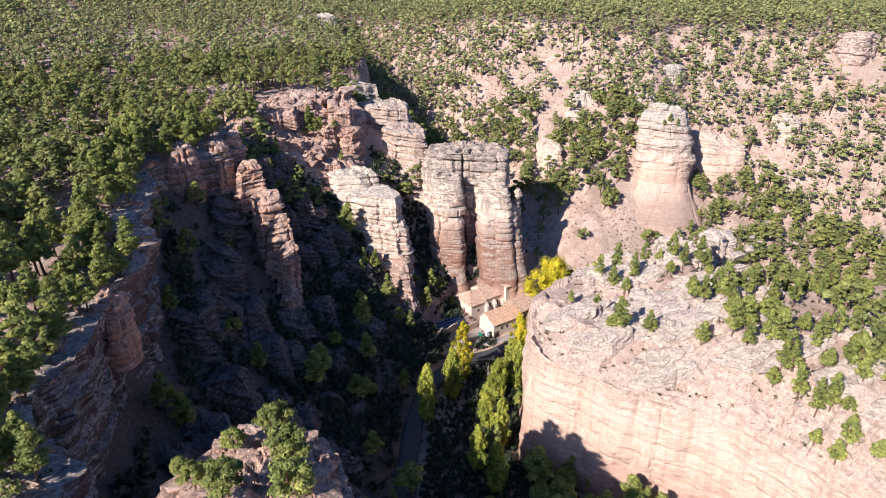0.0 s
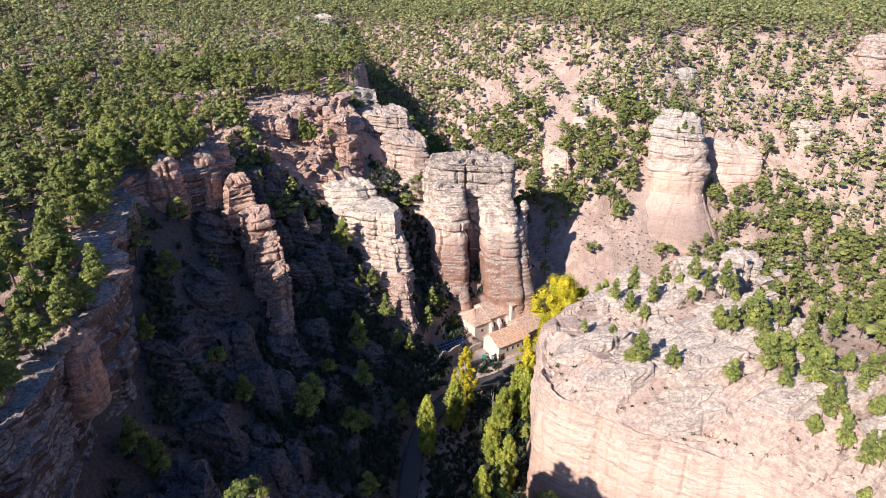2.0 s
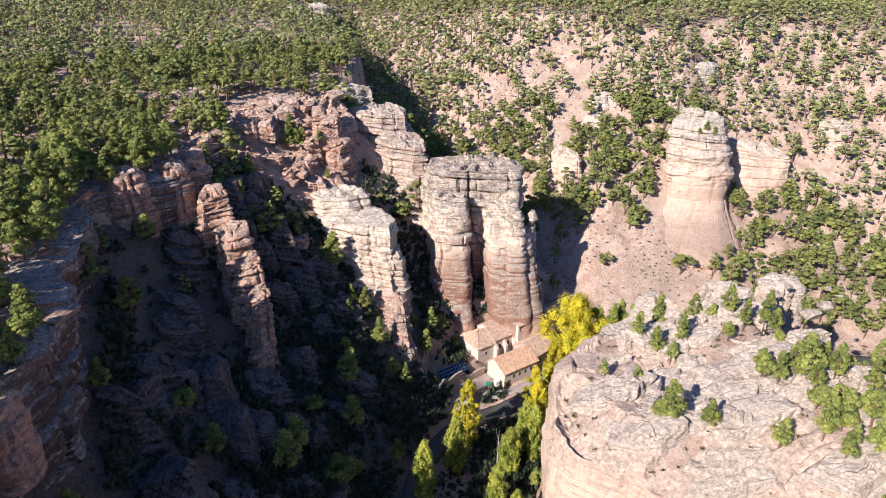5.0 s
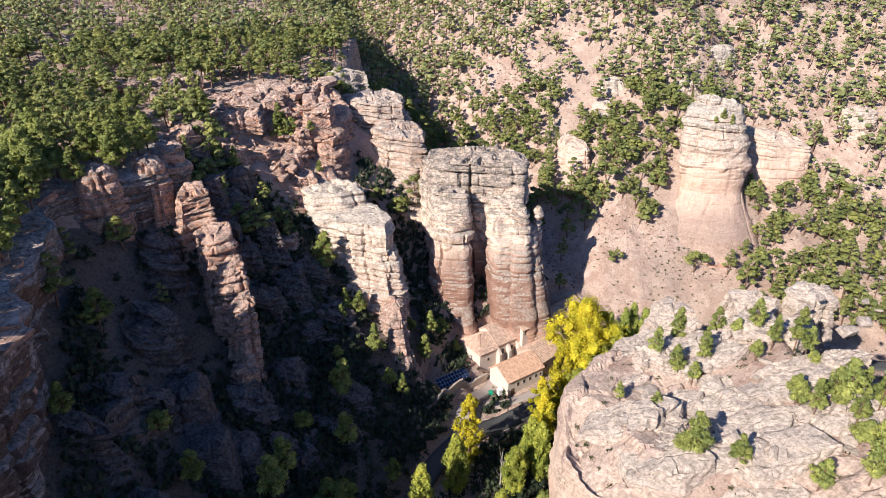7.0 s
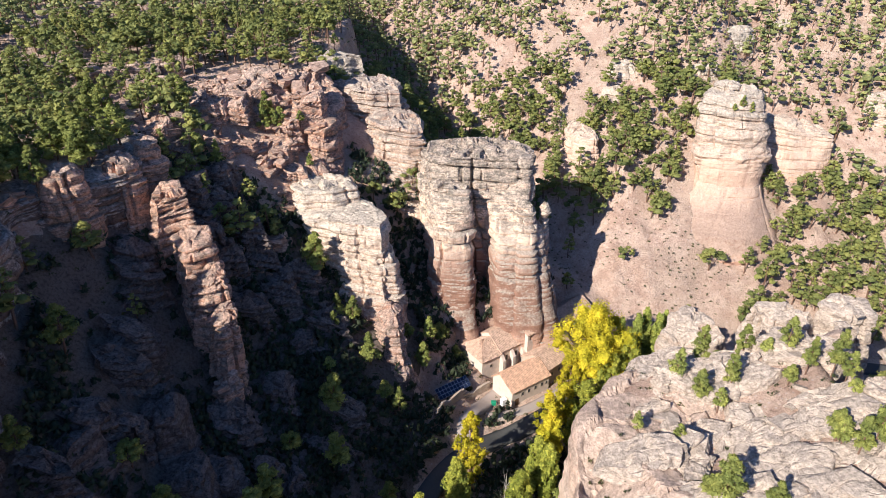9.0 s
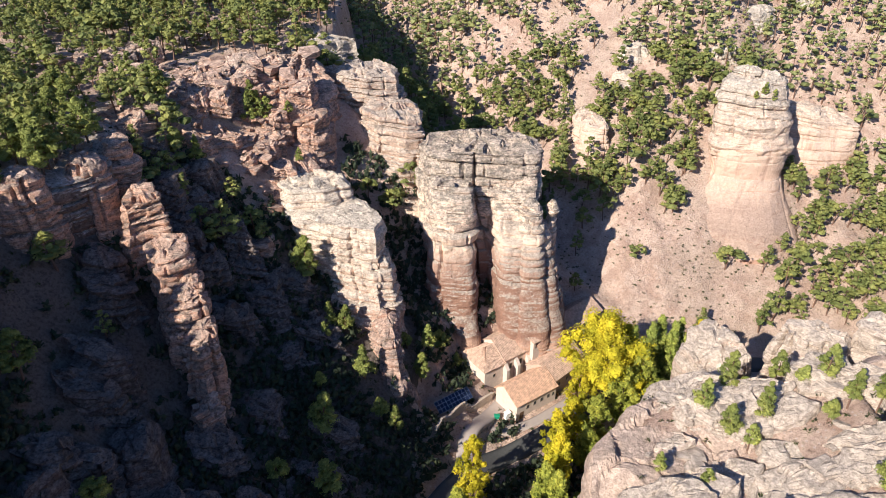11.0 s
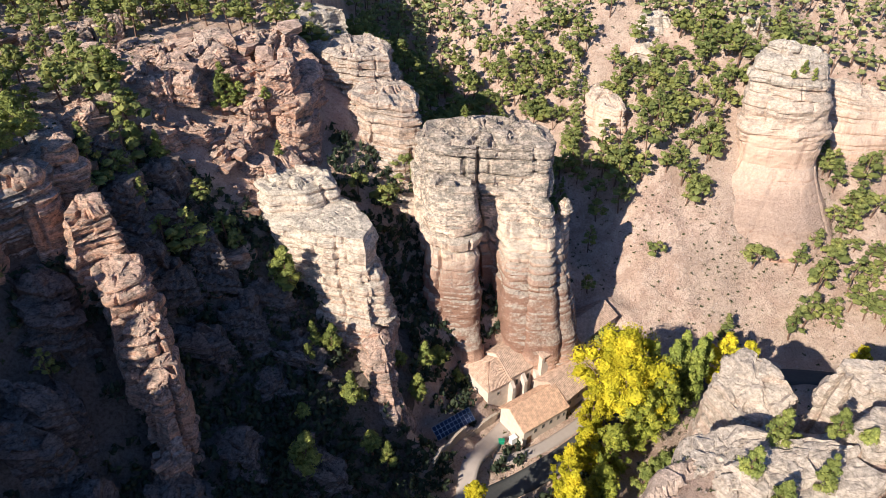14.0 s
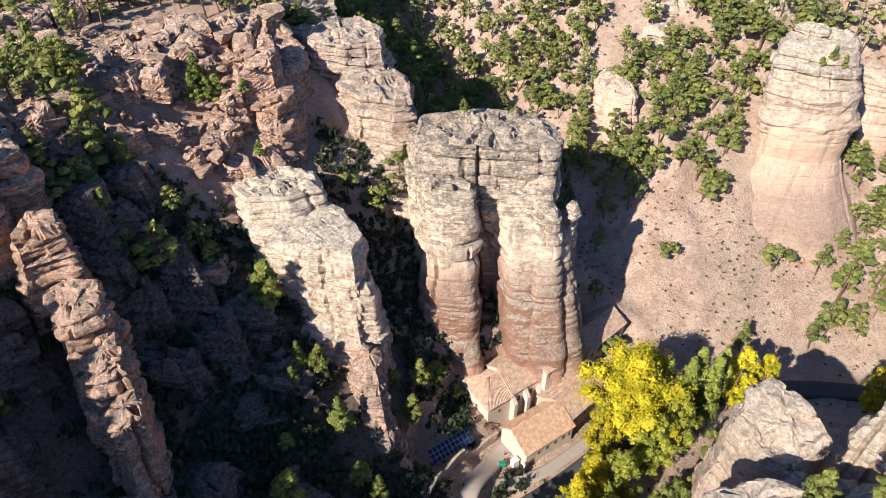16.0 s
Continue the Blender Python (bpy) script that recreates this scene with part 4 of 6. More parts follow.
# blocks at the headland's northern end
for k, (foot, crown, z0, z1, tl) in enumerate([
        ([(41.5, 117), (43, 108), (52, 104), (58, 110), (56, 119), (51, 126), (45, 125)], [(44, 117.5), (45.5, 110.5), (50, 108), (55, 111), (54, 117), (50.5, 122.5), (47, 122)], 2, 31.6, (0.38, 0.16)),
        ([(54, 110), (60, 103), (68, 102), (72, 108), (66, 114), (58, 114)], [(57, 110), (60, 106), (66, 104.5), (68, 107), (64, 111), (59, 112)], 12, 41.0, (0.1, 0.2)),
        ([(24, 91), (28, 86), (35, 88), (37, 95), (33, 101), (27, 99)], [(26.5, 92.5), (29, 90), (33, 91), (34, 95), (32, 98.5), (28, 97)], 4, 33.0, (0.05, 0.02)),
        ([(30, 92), (38, 89), (43, 94), (40, 101), (33, 102)], [(32, 94), (37, 92), (40, 95), (38, 99), (34, 100)], 20, 36.2, (0.0, 0.1)),
        ([(42, 104), (48, 99), (56, 102), (56, 109), (47, 111)], [(44, 105), (48, 102), (53, 104), (53, 107), (48, 108)], 15, 30.0, (0.0, 0.15)),
        ([(50, 96), (57, 90), (66, 93), (66, 101), (56, 104)], [(53, 97), (57, 94), (62, 95), (62, 99), (57, 100)], 25, 43.0, (0.1, 0.1)),
        ([(38, 100), (43, 96), (47, 99), (46, 105), (41, 106)], [(40, 101), (43, 98), (45, 100), (44, 103), (41.5, 104)], 14, 28.0, (0.05, 0.15)),
        ([(66, 106), (72, 100), (80, 102), (80, 110), (72, 113)], [(68, 107), (72, 103), (77, 104), (77, 108), (72, 110)], 16, 44.0, (0.05, 0.15))]):
    rock("rock_block", "cracked cream-grey sandstone block", foot, crown, z0, z1, ROCK_GREY, 420 + k, sharp=True, res=0.6, tilt=tl, beds_low=0.35, beds_high=0.5, thin=2, thick=5, rough=0.8, joints=6, joint_depth=1.4, dome=0.3, blocks=0.7, dip=(0.25, 0.1))

# the crag under the start of the walk
crag = tagged(empty("rock_crag", (-25, 0, 40)), "broken grey-pink sandstone crag with pines on top", "rock")
column(crag, [(-44, 6), (-34, 22), (-23, 20.5), (-14.5, 14.5), (-8, 6), (-3, -4), (-1, -16), (-20, -24), (-42, -14)], [(-36, 5), (-30, 18.0), (-23.5, 18.6), (-16.5, 14), (-12, 6), (-8.5, -2), (-4, -9), (-20, -18), (-35, -10)], -2, 50.8, 1270, mat=ROCK_RED, sharp=True,
       res=0.65, shape=((0, 0), (0.6, 0.55), (0.85, 0.97), (1, 1)), beds_low=0.5, beds_high=0.6, rough=1.2, joints=12, joint_depth=1.5, dome=0.3, blocks=1.0, dip=(0.2, 0.15))
for k, (cx, cy, rx, ry, z1, n) in enumerate([(-22, 12.5, 5.5, 4.5, 51.6, 5), (-32, 9, 5, 5, 50.2, 5), (-17, 6, 4.5, 6, 52.2, 5), (-27, 2, 6, 5, 51.8, 6), (-10, -8, 6, 6, 52.6, 6), (-28, 13, 4, 4, 51.2, 5), (-24, -10, 8, 6, 53, 6)]):
    rng = np.random.default_rng(1271 + k)
    foot = angular(rng, cx, cy, rx * 1.1, ry * 1.1, n, 0.9, 1.15)
    column(crag, foot, drawn_in(foot, 0.68), 38, z1, 1280 + k, mat=ROCK_RED, sharp=True, res=0.65, beds_low=0.5, beds_high=0.7, rough=1.1, joints=6, joint_depth=1.3, dome=0.5, blocks=1.0, tilt=(0.05, 0.1), dip=(0.2, 0.15))
    rubble(crag, RED_BLOCKS, rng, [(cx + rx * rng.uniform(-0.7, 0.7), cy + ry * rng.uniform(-0.7, 0.7), z1 - 0.1) for _ in range(9)], 0.5, 2.0)

# outcrops in the shaded basin
for k, (cx, cy, rx, ry, h) in enumerate([(-27, 113, 5, 6, 5), (-38, 110, 5, 5, 6), (-40, 62, 6, 5, 8), (-33, 68, 4, 5, 6), (-46, 84, 6, 5, 9), (-30, 92, 4, 5, 5), (-22, 100, 3, 4, 4), (-50, 66, 6, 7, 12), (-52, 92, 5, 6, 10), (-24, 80, 3, 4, 3),
                                          (-48, 48, 6, 7, 11), (-36, 46, 5, 5, 6), (-30, 132, 4, 4, 5), (-40, 134, 5, 5, 7), (-48, 140, 5, 6, 8), (-56, 146, 5, 5, 8), (-60, 138, 6, 5, 9), (-52, 130, 5, 5, 7), (-44, 126, 5, 4, 6), (-64, 146, 4, 5, 8), (-34, 124, 4, 4, 5), (-64, 112, 5, 6, 3), (-62, 98, 5, 6, 4), (-60, 80, 5, 6, 5)]):
    rng = np.random.default_rng(570 + k)
    ang = np.linspace(0, 2 * math.pi, 7, endpoint=False)
    z0, h = float(land(cx, cy)), h * 0.5
    foot = angular(rng, cx, cy, rx * 1.3, ry * 1.2, 5, 0.9, 1.4)
    rock("rock_outcrop", "shaded grey sandstone outcrop among scrub", foot, drawn_in(foot, 0.6, -1, 1), z0 - 5, z0 + h, ROCK_BASIN_SHADED, 580 + k, sharp=True, res=0.75, dome=0.4, beds_low=0.6, beds_high=0.7, thin=0.6, thick=2.2, rough=1.0, joints=4, tilt=(0.2, 0.1), dip=(0.3, 0.1))

# stepped ribs of rock that run down the shaded slope, shade in their colour
rng = np.random.default_rng(57)
made = 0
while made < 46:
    cx, cy = rng.uniform(-66, -22), rng.uniform(34, 142)
    if float(depth_in(cx, cy, PLATEAU)) > -3 or math.hypot(cx + 50, cy - 112) < 9 or float(line_distance(cx, cy, [(-10.6, 62), (-9, 88), (-5, 102)])[0]) < 14:
        continue
    z0, rx, ry = float(land(cx, cy)), rng.uniform(4, 8), rng.uniform(2.5, 4.5)
    foot = angular(rng, cx, cy, rx, ry, 6, 0.85, 1.25)
    rock("rock_outcrop", "shaded grey stepped sandstone outcrop", foot, drawn_in(foot, 0.7, -0.6, 0.5), z0 - 6, z0 + rng.uniform(1.2, 3.6) + 0.08 * max(0, -30 - cx), ROCK_BASIN_SHADED, 800 + made, sharp=True, res=0.75, dome=0.3, beds_low=0.6, beds_high=0.7, thin=0.5, thick=1.8, rough=0.9, joints=4, tilt=(-0.35, 0.1), dip=(0.3, 0.1), blocks=1.0)
    made += 1

# slabs lying on the headland
rng = np.random.default_rng(61)
slabs = 0
while slabs < 40:
    cx, cy = rng.uniform(24, 90), rng.uniform(34, 108)
    if float(depth_in(cx, cy, HEADLAND)) < 4 or (slabs > 20 and cx > 62):
        continue
    r, h, turn = rng.uniform(3.0, 6.5), rng.uniform(0.5, 1.5), rng.uniform(0, 6.28)
    ang = np.sort(rng.uniform(0, 6.28, 3)[0] + np.arange(6) * 1.047 + rng.uniform(-0.3, 0.3, 6))
    z0 = float(land(cx, cy))
    q = rng.uniform(0.75, 1.2, 6)
    o = [(cx + r * 1.4 * k * math.cos(a), cy + r * 0.8 * k * math.sin(a)) for a, k in zip(ang, q)]
    i = [(cx + r * 1.25 * k * math.cos(a), cy + r * 0.7 * k * math.sin(a)) for a, k in zip(ang, q)]
    rock("rock_slab", "weathered pinkish-grey sandstone slab on the headland", o, i, z0 - 3, z0 + h, ROCK_GREY, 700 + slabs, sharp=True, res=0.7, tilt=(0.36, 0.02), beds_low=0.3, beds_high=0.35, thin=0.5, thick=1.2, rough=0.4, joints=2, joint_depth=0.6, dome=0.25, blocks=0.45)
    slabs += 1

# loose blocks on the headland
rubble(tagged(empty("rock_block", (50, 75, 38)), "scattered loose sandstone blocks on the headland", "rock"), FACE_BLOCKS, np.random.default_rng(15),
       [(x, y, float(max(land(x, y), headland_z(x, y))) + 0.2) for x, y in np.random.default_rng(16).uniform((24, 38), (86, 104), (90, 2)) if float(depth_in(x, y, HEADLAND)) > 3], 0.4, 2.4)
rng = np.random.default_rng(17)
made = 0
while made < 22:
    cx, cy = rng.uniform(23, 70), rng.uniform(66, 108)
    if float(depth_in(cx, cy, HEADLAND)) < 3:
        continue
    z0, r = float(max(land(cx, cy), headland_z(cx, cy))), rng.uniform(2.2, 4.6)
    foot = angular(rng, cx, cy, r * 1.3, r, int(rng.integers(4, 7)), 0.85, 1.2)
    rock("rock_block", "big cracked cream-grey sandstone block on the headland", foot, drawn_in(foot, rng.uniform(0.75, 0.9)), z0 - 3, z0 + rng.uniform(0.8, 2.6), ROCK_GREY, 900 + made, sharp=True, res=0.5,
         tilt=(rng.uniform(0.0, 0.4), rng.uniform(-0.1, 0.25)), beds_low=0.3, beds_high=0.4, thin=0.7, thick=2.0, rough=0.5, joints=4, joint_depth=0.9, dome=0.2, blocks=0.6, dip=(0.25, 0.1))
    made += 1

# blocks and slabs along the western rim
rims = tagged(empty("rock_ledges", (-62, 80, 56)), "loose pinkish-grey slabs along the plateau's rim", "rock")
rubble(rims, RED_BLOCKS, np.random.default_rng(31), [(x, y, float(plateau_z(x, y)) + 0.3) for x, y in np.random.default_rng(32).uniform((-88, 0), (-44, 152), (900, 2)) if 1.0 < float(depth_in(x, y, PLATEAU)) < 9], 0.7, 2.8, 0.35)

# ---- trees ----
def tufts(rng, c, r, per, size, flat):
    """Leaf triangles over the skin of clumps: c (n, 3), r (n,); per to each. They face outwards, unevenly."""
    n = len(c)
    d = rng.normal(size=(n, per, 3))
    d[..., 2] = np.where(d[..., 2] < -0.5, -d[..., 2], d[..., 2])
    d /= np.linalg.norm(d, axis=-1, keepdims=True)
    p = c[:, None] + d * (r[:, None, None] * rng.uniform(0.72, 1.12, (n, per, 1))) * np.array([1, 1, flat])
    face = d + rng.normal(size=d.shape) * 0.42 + np.array([0, 0, 0.25])
    a = np.cross(face, rng.normal(size=d.shape))
    a /= np.linalg.norm(a, axis=-1, keepdims=True)
    b = np.cross(a, face)
    b /= np.linalg.norm(b, axis=-1, keepdims=True)
    s = size * rng.uniform(0.6, 1.4, (n, per, 1))
    return np.stack([p - a * s * 0.75 + b * s * 0.5, p - a * s * 0.75 - b * s * 0.5, p + a * s], 2).reshape(-1, 3)


def tuft_cloud(rng, centres, radii, cards, size, flat=0.75):
    """Small leaf triangles in clumps round the given centres."""
    verts = tufts(rng, np.array(centres), np.array(radii), max(1, cards // len(centres)), size, flat)
    return verts, np.arange(len(verts)).reshape(-1, 3)


ICO_V, ICO_F = None, None


def ico():
    """A ball of 20 triangles."""
    global ICO_V, ICO_F
    if ICO_V is None:
        bm = bmesh.new()
        bmesh.ops.create_icosphere(bm, subdivisions=1, radius=1)
        ICO_V = np.array([v.co[:] for v in bm.verts])
        ICO_F = np.array([[v.index for v in f.verts] for f in bm.faces])
        bm.free()
    return ICO_V, ICO_F


def lumps(rng, centres, radii, flat=0.7, jag=0.28):
    v0, f0 = ico()
    verts, faces = [], []
    for c, r in zip(centres, radii):
        k = 1 + rng.uniform(-jag, jag, (len(v0), 1))
        faces.append(f0 + len(v0) * len(verts))
        verts.append(np.array(c) + v0 * k * r * np.array([1, 1, flat]))
    return np.concatenate(verts), np.concatenate(faces)


def tube(points, radii, sides=6):
    """A tapered stem through the points."""
    p, r = np.array(points, float), np.array(radii, float)
    a = np.linspace(0, 2 * math.pi, sides, endpoint=False)
    ring = np.stack([np.cos(a), np.sin(a), 0 * a], -1)
    v = (p[:, None] + ring[None] * r[:, None, None]).reshape(-1, 3)
    return v, grid_faces(len(p), sides, True)


def pine_form(rng, height, spread, kind, n=22):
    """Centres and sizes of a pine's clumps: an egg-shaped crown, a flat dome on a bare trunk, or a slim cone."""
    base = height * {"egg": rng.uniform(0.22, 0.34), "dome": rng.uniform(0.4, 0.5), "cone": 0.14}[kind]
    lean = rng.uniform(-0.25, 0.25, 2) * spread
    centres, radii = [], []
    for k in range(n):
        u = (k + rng.uniform(0, 0.9)) / n
        z = base + (height - base) * (0.06 + 0.86 * u)
        wide = spread * {"egg": min(1, 0.6 + 1.5 * u) * (1 - u) ** 0.55, "dome": math.sqrt(max(0.02, 1 - u**2)), "cone": 0.85 * (1 - u) + 0.05}[kind]
        a = k * 2.4 + rng.uniform(-0.7, 0.7)
        d = wide * rng.uniform(0.45, 1.0)
        centres.append((d * math.cos(a) + lean[0] * u, d * math.sin(a) + lean[1] * u, z))
        radii.append((0.36 if n > 16 else 0.46) * spread * (1.12 - 0.5 * u) * rng.uniform(0.65, 1.3))
    centres.append((lean[0], lean[1], height * 0.95))
    radii.append(0.2 * spread)
    return base, centres, radii


def pine_parts(seed, height, spread, kind, clumps=22, cards=1300, size=0.3, limbs=True):
    """Stem and crown of a pine, as arrays."""
    rng = np.random.default_rng(seed)
    base, centres, radii = pine_form(rng, height, spread, kind, clumps)
    bend, top = rng.uniform(-0.5, 0.5, 2), centres[-1]
    stems = [tube([(0, 0, -0.8), (bend[0], bend[1], height * 0.4), top], [0.24, 0.17, 0.04], 6 if limbs else 4)]
    for c in centres[1:13:2] if limbs else ():
        stems.append(tube([(bend[0] * 0.8, bend[1] * 0.8, c[2] - 0.9), (c[0] * 0.6, c[1] * 0.6, c[2] - 0.3), c], [0.1, 0.07, 0.02], 4))
    vs, fs, at = [], [], 0
    for v, f in stems:
        vs.append(v), fs.append(f + at)
        at += len(v)
    lv, lf = lumps(rng, centres, [r * 0.72 for r in radii], 0.6, 0.3)
    tv, tf = tuft_cloud(rng, centres, radii, cards, size, 0.62)
    return np.concatenate(vs), np.concatenate(fs), np.concatenate([lv, tv]), np.concatenate([lf, tf + len(lv)])


def pine(seed, height, spread, kind="egg", cards=1500):
    tree = tagged(empty("pine_tree"), "green pine with open rounded crown on a bare trunk", "tree", "pines on the rocks")
    sv, sf, cv, cf = pine_parts(seed, height, spread, kind, cards=cards)
    under(new("trunk", make_mesh("trunk", sv, [sf], BARK)), tree)
    under(new("crown", make_mesh("crown", cv, [cf], PINE, False)), tree)
    return tree


def poplar(seed, height, spread, mat, label, cards=3200, base=0.12):
    """A broad or narrow poplar: rising limbs, leaves in upright clumps."""
    rng = np.random.default_rng(seed)
    centres, radii = [], []
    n = 64
    for k in range(n):
        u = (k + rng.uniform(0, 0.9)) / n
        wide = spread * math.sin(math.pi * min(1, 0.18 + 0.8 * u) ** (1.0)) ** 0.8
        a = k * 2.4 + rng.uniform(-0.5, 0.5)
        d = wide * rng.uniform(0.3, 0.95)
        centres.append((d * math.cos(a), d * math.sin(a), height * (base + (0.97 - base) * u)))
        radii.append(spread * (0.27 if spread > 3 else 0.4) * rng.uniform(0.6, 1.25) * (1.1 - 0.45 * u))
    tree = tagged(empty("poplar_tree"), label, "tree", "poplars by the road")
    stems = [tube([(0, 0, -0.8), (0.1, 0, height * 0.45), (0, 0.1, height * 0.95)], [0.32, 0.2, 0.04])]
    for c in centres[4:28:3]:
        stems.append(tube([(0, 0, max(0.5, c[2] - height * 0.18)), (c[0] * 0.6, c[1] * 0.6, c[2] - height * 0.07), c], [0.12, 0.08, 0.02], 5))
    vs, fs, at = [], [], 0
    for v, f in stems:
        vs.append(v), fs.append(f + at)
        at += len(v)
    under(new("trunk", make_mesh("trunk", np.concatenate(vs), [np.concatenate(fs)], BARK)), tree)
    tv, tf = tuft_cloud(rng, centres, radii, int((cards if spread > 3 else 1.6 * cards) * (height * spread / 60) ** 0.8), 0.3, 1.25 if spread > 3 else 1.9)
    lv, lf = lumps(rng, centres, [r * 0.6 for r in radii], 1.2 if spread > 3 else 1.9, 0.35)
    under(new("crown", make_mesh("crown", np.concatenate([lv, tv]), [lf, tf + len(lv)], mat, False)), tree)
    return tree


def perch(x, y):
    """The height on which a tree stands: the rock where rock covers the ground."""
    z = land(x, y)
    z = np.where(depth_in(x, y, PLATEAU) > 0.5, np.maximum(z, plateau_z(x, y) + 0.3), z)
    return np.where((depth_in(x, y, HEADLAND) > 1) & (x < 66), np.maximum(z, headland_z(x, y) + 0.2), z)


def in_view(x, y):
    return (np.abs(x) < 0.78 * (y + 62) + 14) & (y > -48)


rng = np.random.default_rng(7)


def scatter(x0, x1, y0, y1, gap):
    """Uneven places, roughly gap metres apart."""
    nx, ny = int((x1 - x0) / gap), int((y1 - y0) / gap)
    x, y = np.meshgrid(np.arange(nx), np.arange(ny))
    x = x0 + (x + rng.uniform(0, 1, x.shape)) * gap
    y = y0 + (y + rng.uniform(0, 1, y.shape)) * gap
    x, y = x.ravel(), y.ravel()
    keep = in_view(x, y)
    return x[keep], y[keep]


ROCKY = [(6, 160, 22), (-26, 150, 17), (-24, 190, 18), (-46, 168, 20), (-50, 112, 12), (88, 199, 17), (118, 217, 12), (141, 216, 6), (44, 220, 8), (188, 248, 12), (-27, 4, 18)]


def clear_of_rocks(x, y, more=0.0):
    ok = np.ones(np.shape(x), bool)
    for cx, cy, r in ROCKY:
        ok &= np.hypot(x - cx, y - cy) > r + more
    return ok


GROVES = [(26, 229, 8, 10), (34, 211, 6, 9), (52, 226, 8, 9), (56, 210, 7, 9), (48, 204, 6, 6), (66, 197, 5, 4), (77, 225, 5, 8), (57, 192, 3, 3), (40, 206, 5, 6), (-72, 157, 6, 8), (-80, 164, 8, 6), (104, 184, 10, 10), (114, 192, 12, 14), (100, 170, 8, 6), (112, 174, 14, 12), (124, 196, 15, 14), (138, 178, 16, 14), (64, 216, 5, 8)]


def density(x, y):
    """How thick the pines stand, 0 to 1."""
    s = depth_in(x, y, PLATEAU)
    h = depth_in(x, y, HEADLAND)
    d, side, _ = line_distance(x, y, VALLEY)
    patch = fbm(x, y, 0, 26, 3, 77)
    west = 0.95 * (0.12 * step(0.5, 3, s) + 0.88 * np.where(y < 95, step(1, 5, s), step(5, 12, s))) * np.clip(0.95 + 0.8 * patch, 0.35, 1) + 0.03
    north = np.where(d < 14, 0.0, np.where(d < 48, 0.2 + 0.6 * (patch > 0.08), 0.98 + 0.6 * patch))
    north = np.where((x > 110) & (d > 10), 0.85, north)
    bare = (x > -5) & (x < 95) & (y > 160) & (y < 200) & (d < 50)
    north = np.where(bare, 0.16 + 0.3 * (patch > 0.2), north)
    north = np.where((x > 2) & (x < 62) & (y > 236) & (y < 300), 0.72 * north, north)
    head = np.clip(0.02 + (0.5 + 0.5 * (1 - step(52, 60, y))) * step(55, 63, x + 0.1 * (y - 60) + 0.3 * np.maximum(52 - y, 0)) + 0.15 * patch, 0, 0.97) * step(0.5, 2.5, h)
    head = head * (0.06 + 0.94 * np.maximum(step(74, 84, x), 1 - step(24, 32, y)))
    out = np.where(s > 0, west, np.where(h > 0, head, north))
    for cx, cy, rx, ry in GROVES:
        out = np.where(np.hypot((x - cx) / rx, (y - cy) / ry) < 1, 0.95, out)
    out = np.where((x > -14) & (x < 36) & (y > 106) & (y < 152), 0.0, out)
    basin = (s <= 0) & (h <= 0) & (x < -8) & (y < 135)
    return np.where(basin, 0.1, out)


# near pines are things; those further off make one wood
makers = [pine(500 + k, h, w, sl) for k, (h, w, sl) in enumerate([(9.5, 2.6, "egg"), (8.0, 2.8, "dome"), (11.0, 2.8, "egg"), (6.5, 2.4, "dome"), (9.0, 2.4, "cone"), (6.0, 2.2, "egg"), (10.0, 2.4, "egg")])]
px, py = scatter(-110, 140, -20, 190, 4.7)
keep = (rng.uniform(0, 1, px.shape) < density(px, py)) & clear_of_rocks(px, py)
px, py = px[keep], py[keep]
near = np.argsort(np.hypot(px, py - 60))
NEAR = 150
first = near[:NEAR]
placed = set()
for x, y, z in zip(px[first], py[first], perch(px[first], py[first])):
    k = int(rng.integers(0, len(makers)))
    s, a = rng.uniform(0.65, 1.25), rng.uniform(0, 360)
    m = pose(float(x), float(y), float(z), rng.uniform(-4, 4), rng.uniform(-4, 4), a) @ Matrix.Scale(s, 4)
    ob = makers[k] if k not in placed else copy_thing(makers[k], m)
    placed.add(k)
    ob.matrix_basis = m
rest = near[NEAR:]
# pines on the headland
HEAD_PINES = [(63, 48.6), (61.5, 47.5), (65.8, 40.1), (67.7, 39.3), (69.4, 37.4), (61.8, 37.6), (64.8, 36.9), (68.4, 33.7), (66.7, 33), (58.7, 54), (57.5, 58.4), (62.4, 64.4), (60.2, 74.2), (55.7, 74.7), (64.6, 49.5), (69.5, 55.5), (62.2, 53.9), (72.6, 44.8),
              (66.8, 61.1), (69.7, 50.5), (71.1, 76.6), (62.1, 86.3), (76.6, 74.9), (80.6, 67.4), (90.5, 77.1), (70.1, 90), (81.7, 58.4), (56, 76.3), (57, 72.6), (60.6, 73), (58.1, 90), (61.4, 88.7), (62, 83.6), (40.8, 88.4), (43.6, 86.8), (38.1, 92.5), (54.7, 88.5), (46.2, 90.1), (44, 98), (47.5, 99), (51, 97.5), (54, 96), (57, 95)]
head_rng = np.random.default_rng(73)
tries = 0
while len(HEAD_PINES) < 80 and tries < 4000:
    tries += 1
    x, y = float(head_rng.uniform(60, 86)), float(head_rng.uniform(24, 78))
    if float(depth_in(x, y, HEADLAND)) > 2.5 and min(math.hypot(x - a, y - b) for a, b in HEAD_PINES) > 3.6:
        HEAD_PINES.append((x, y))
for k, (x, y) in enumerate(HEAD_PINES):
    copy_thing(makers[(0, 5, 6, 2, 3, 0, 5)[k % 7]], pose(x, y, float(perch(x, y)) - 0.2, 0, 0, k * 83) @ Matrix.Diagonal((0.74, 0.74, 1.0, 1.0)) @ Matrix.Scale(float(head_rng.uniform(0.65, 0.95)), 4))
# taller pines along the western rim
rim_rng = np.random.default_rng(71)
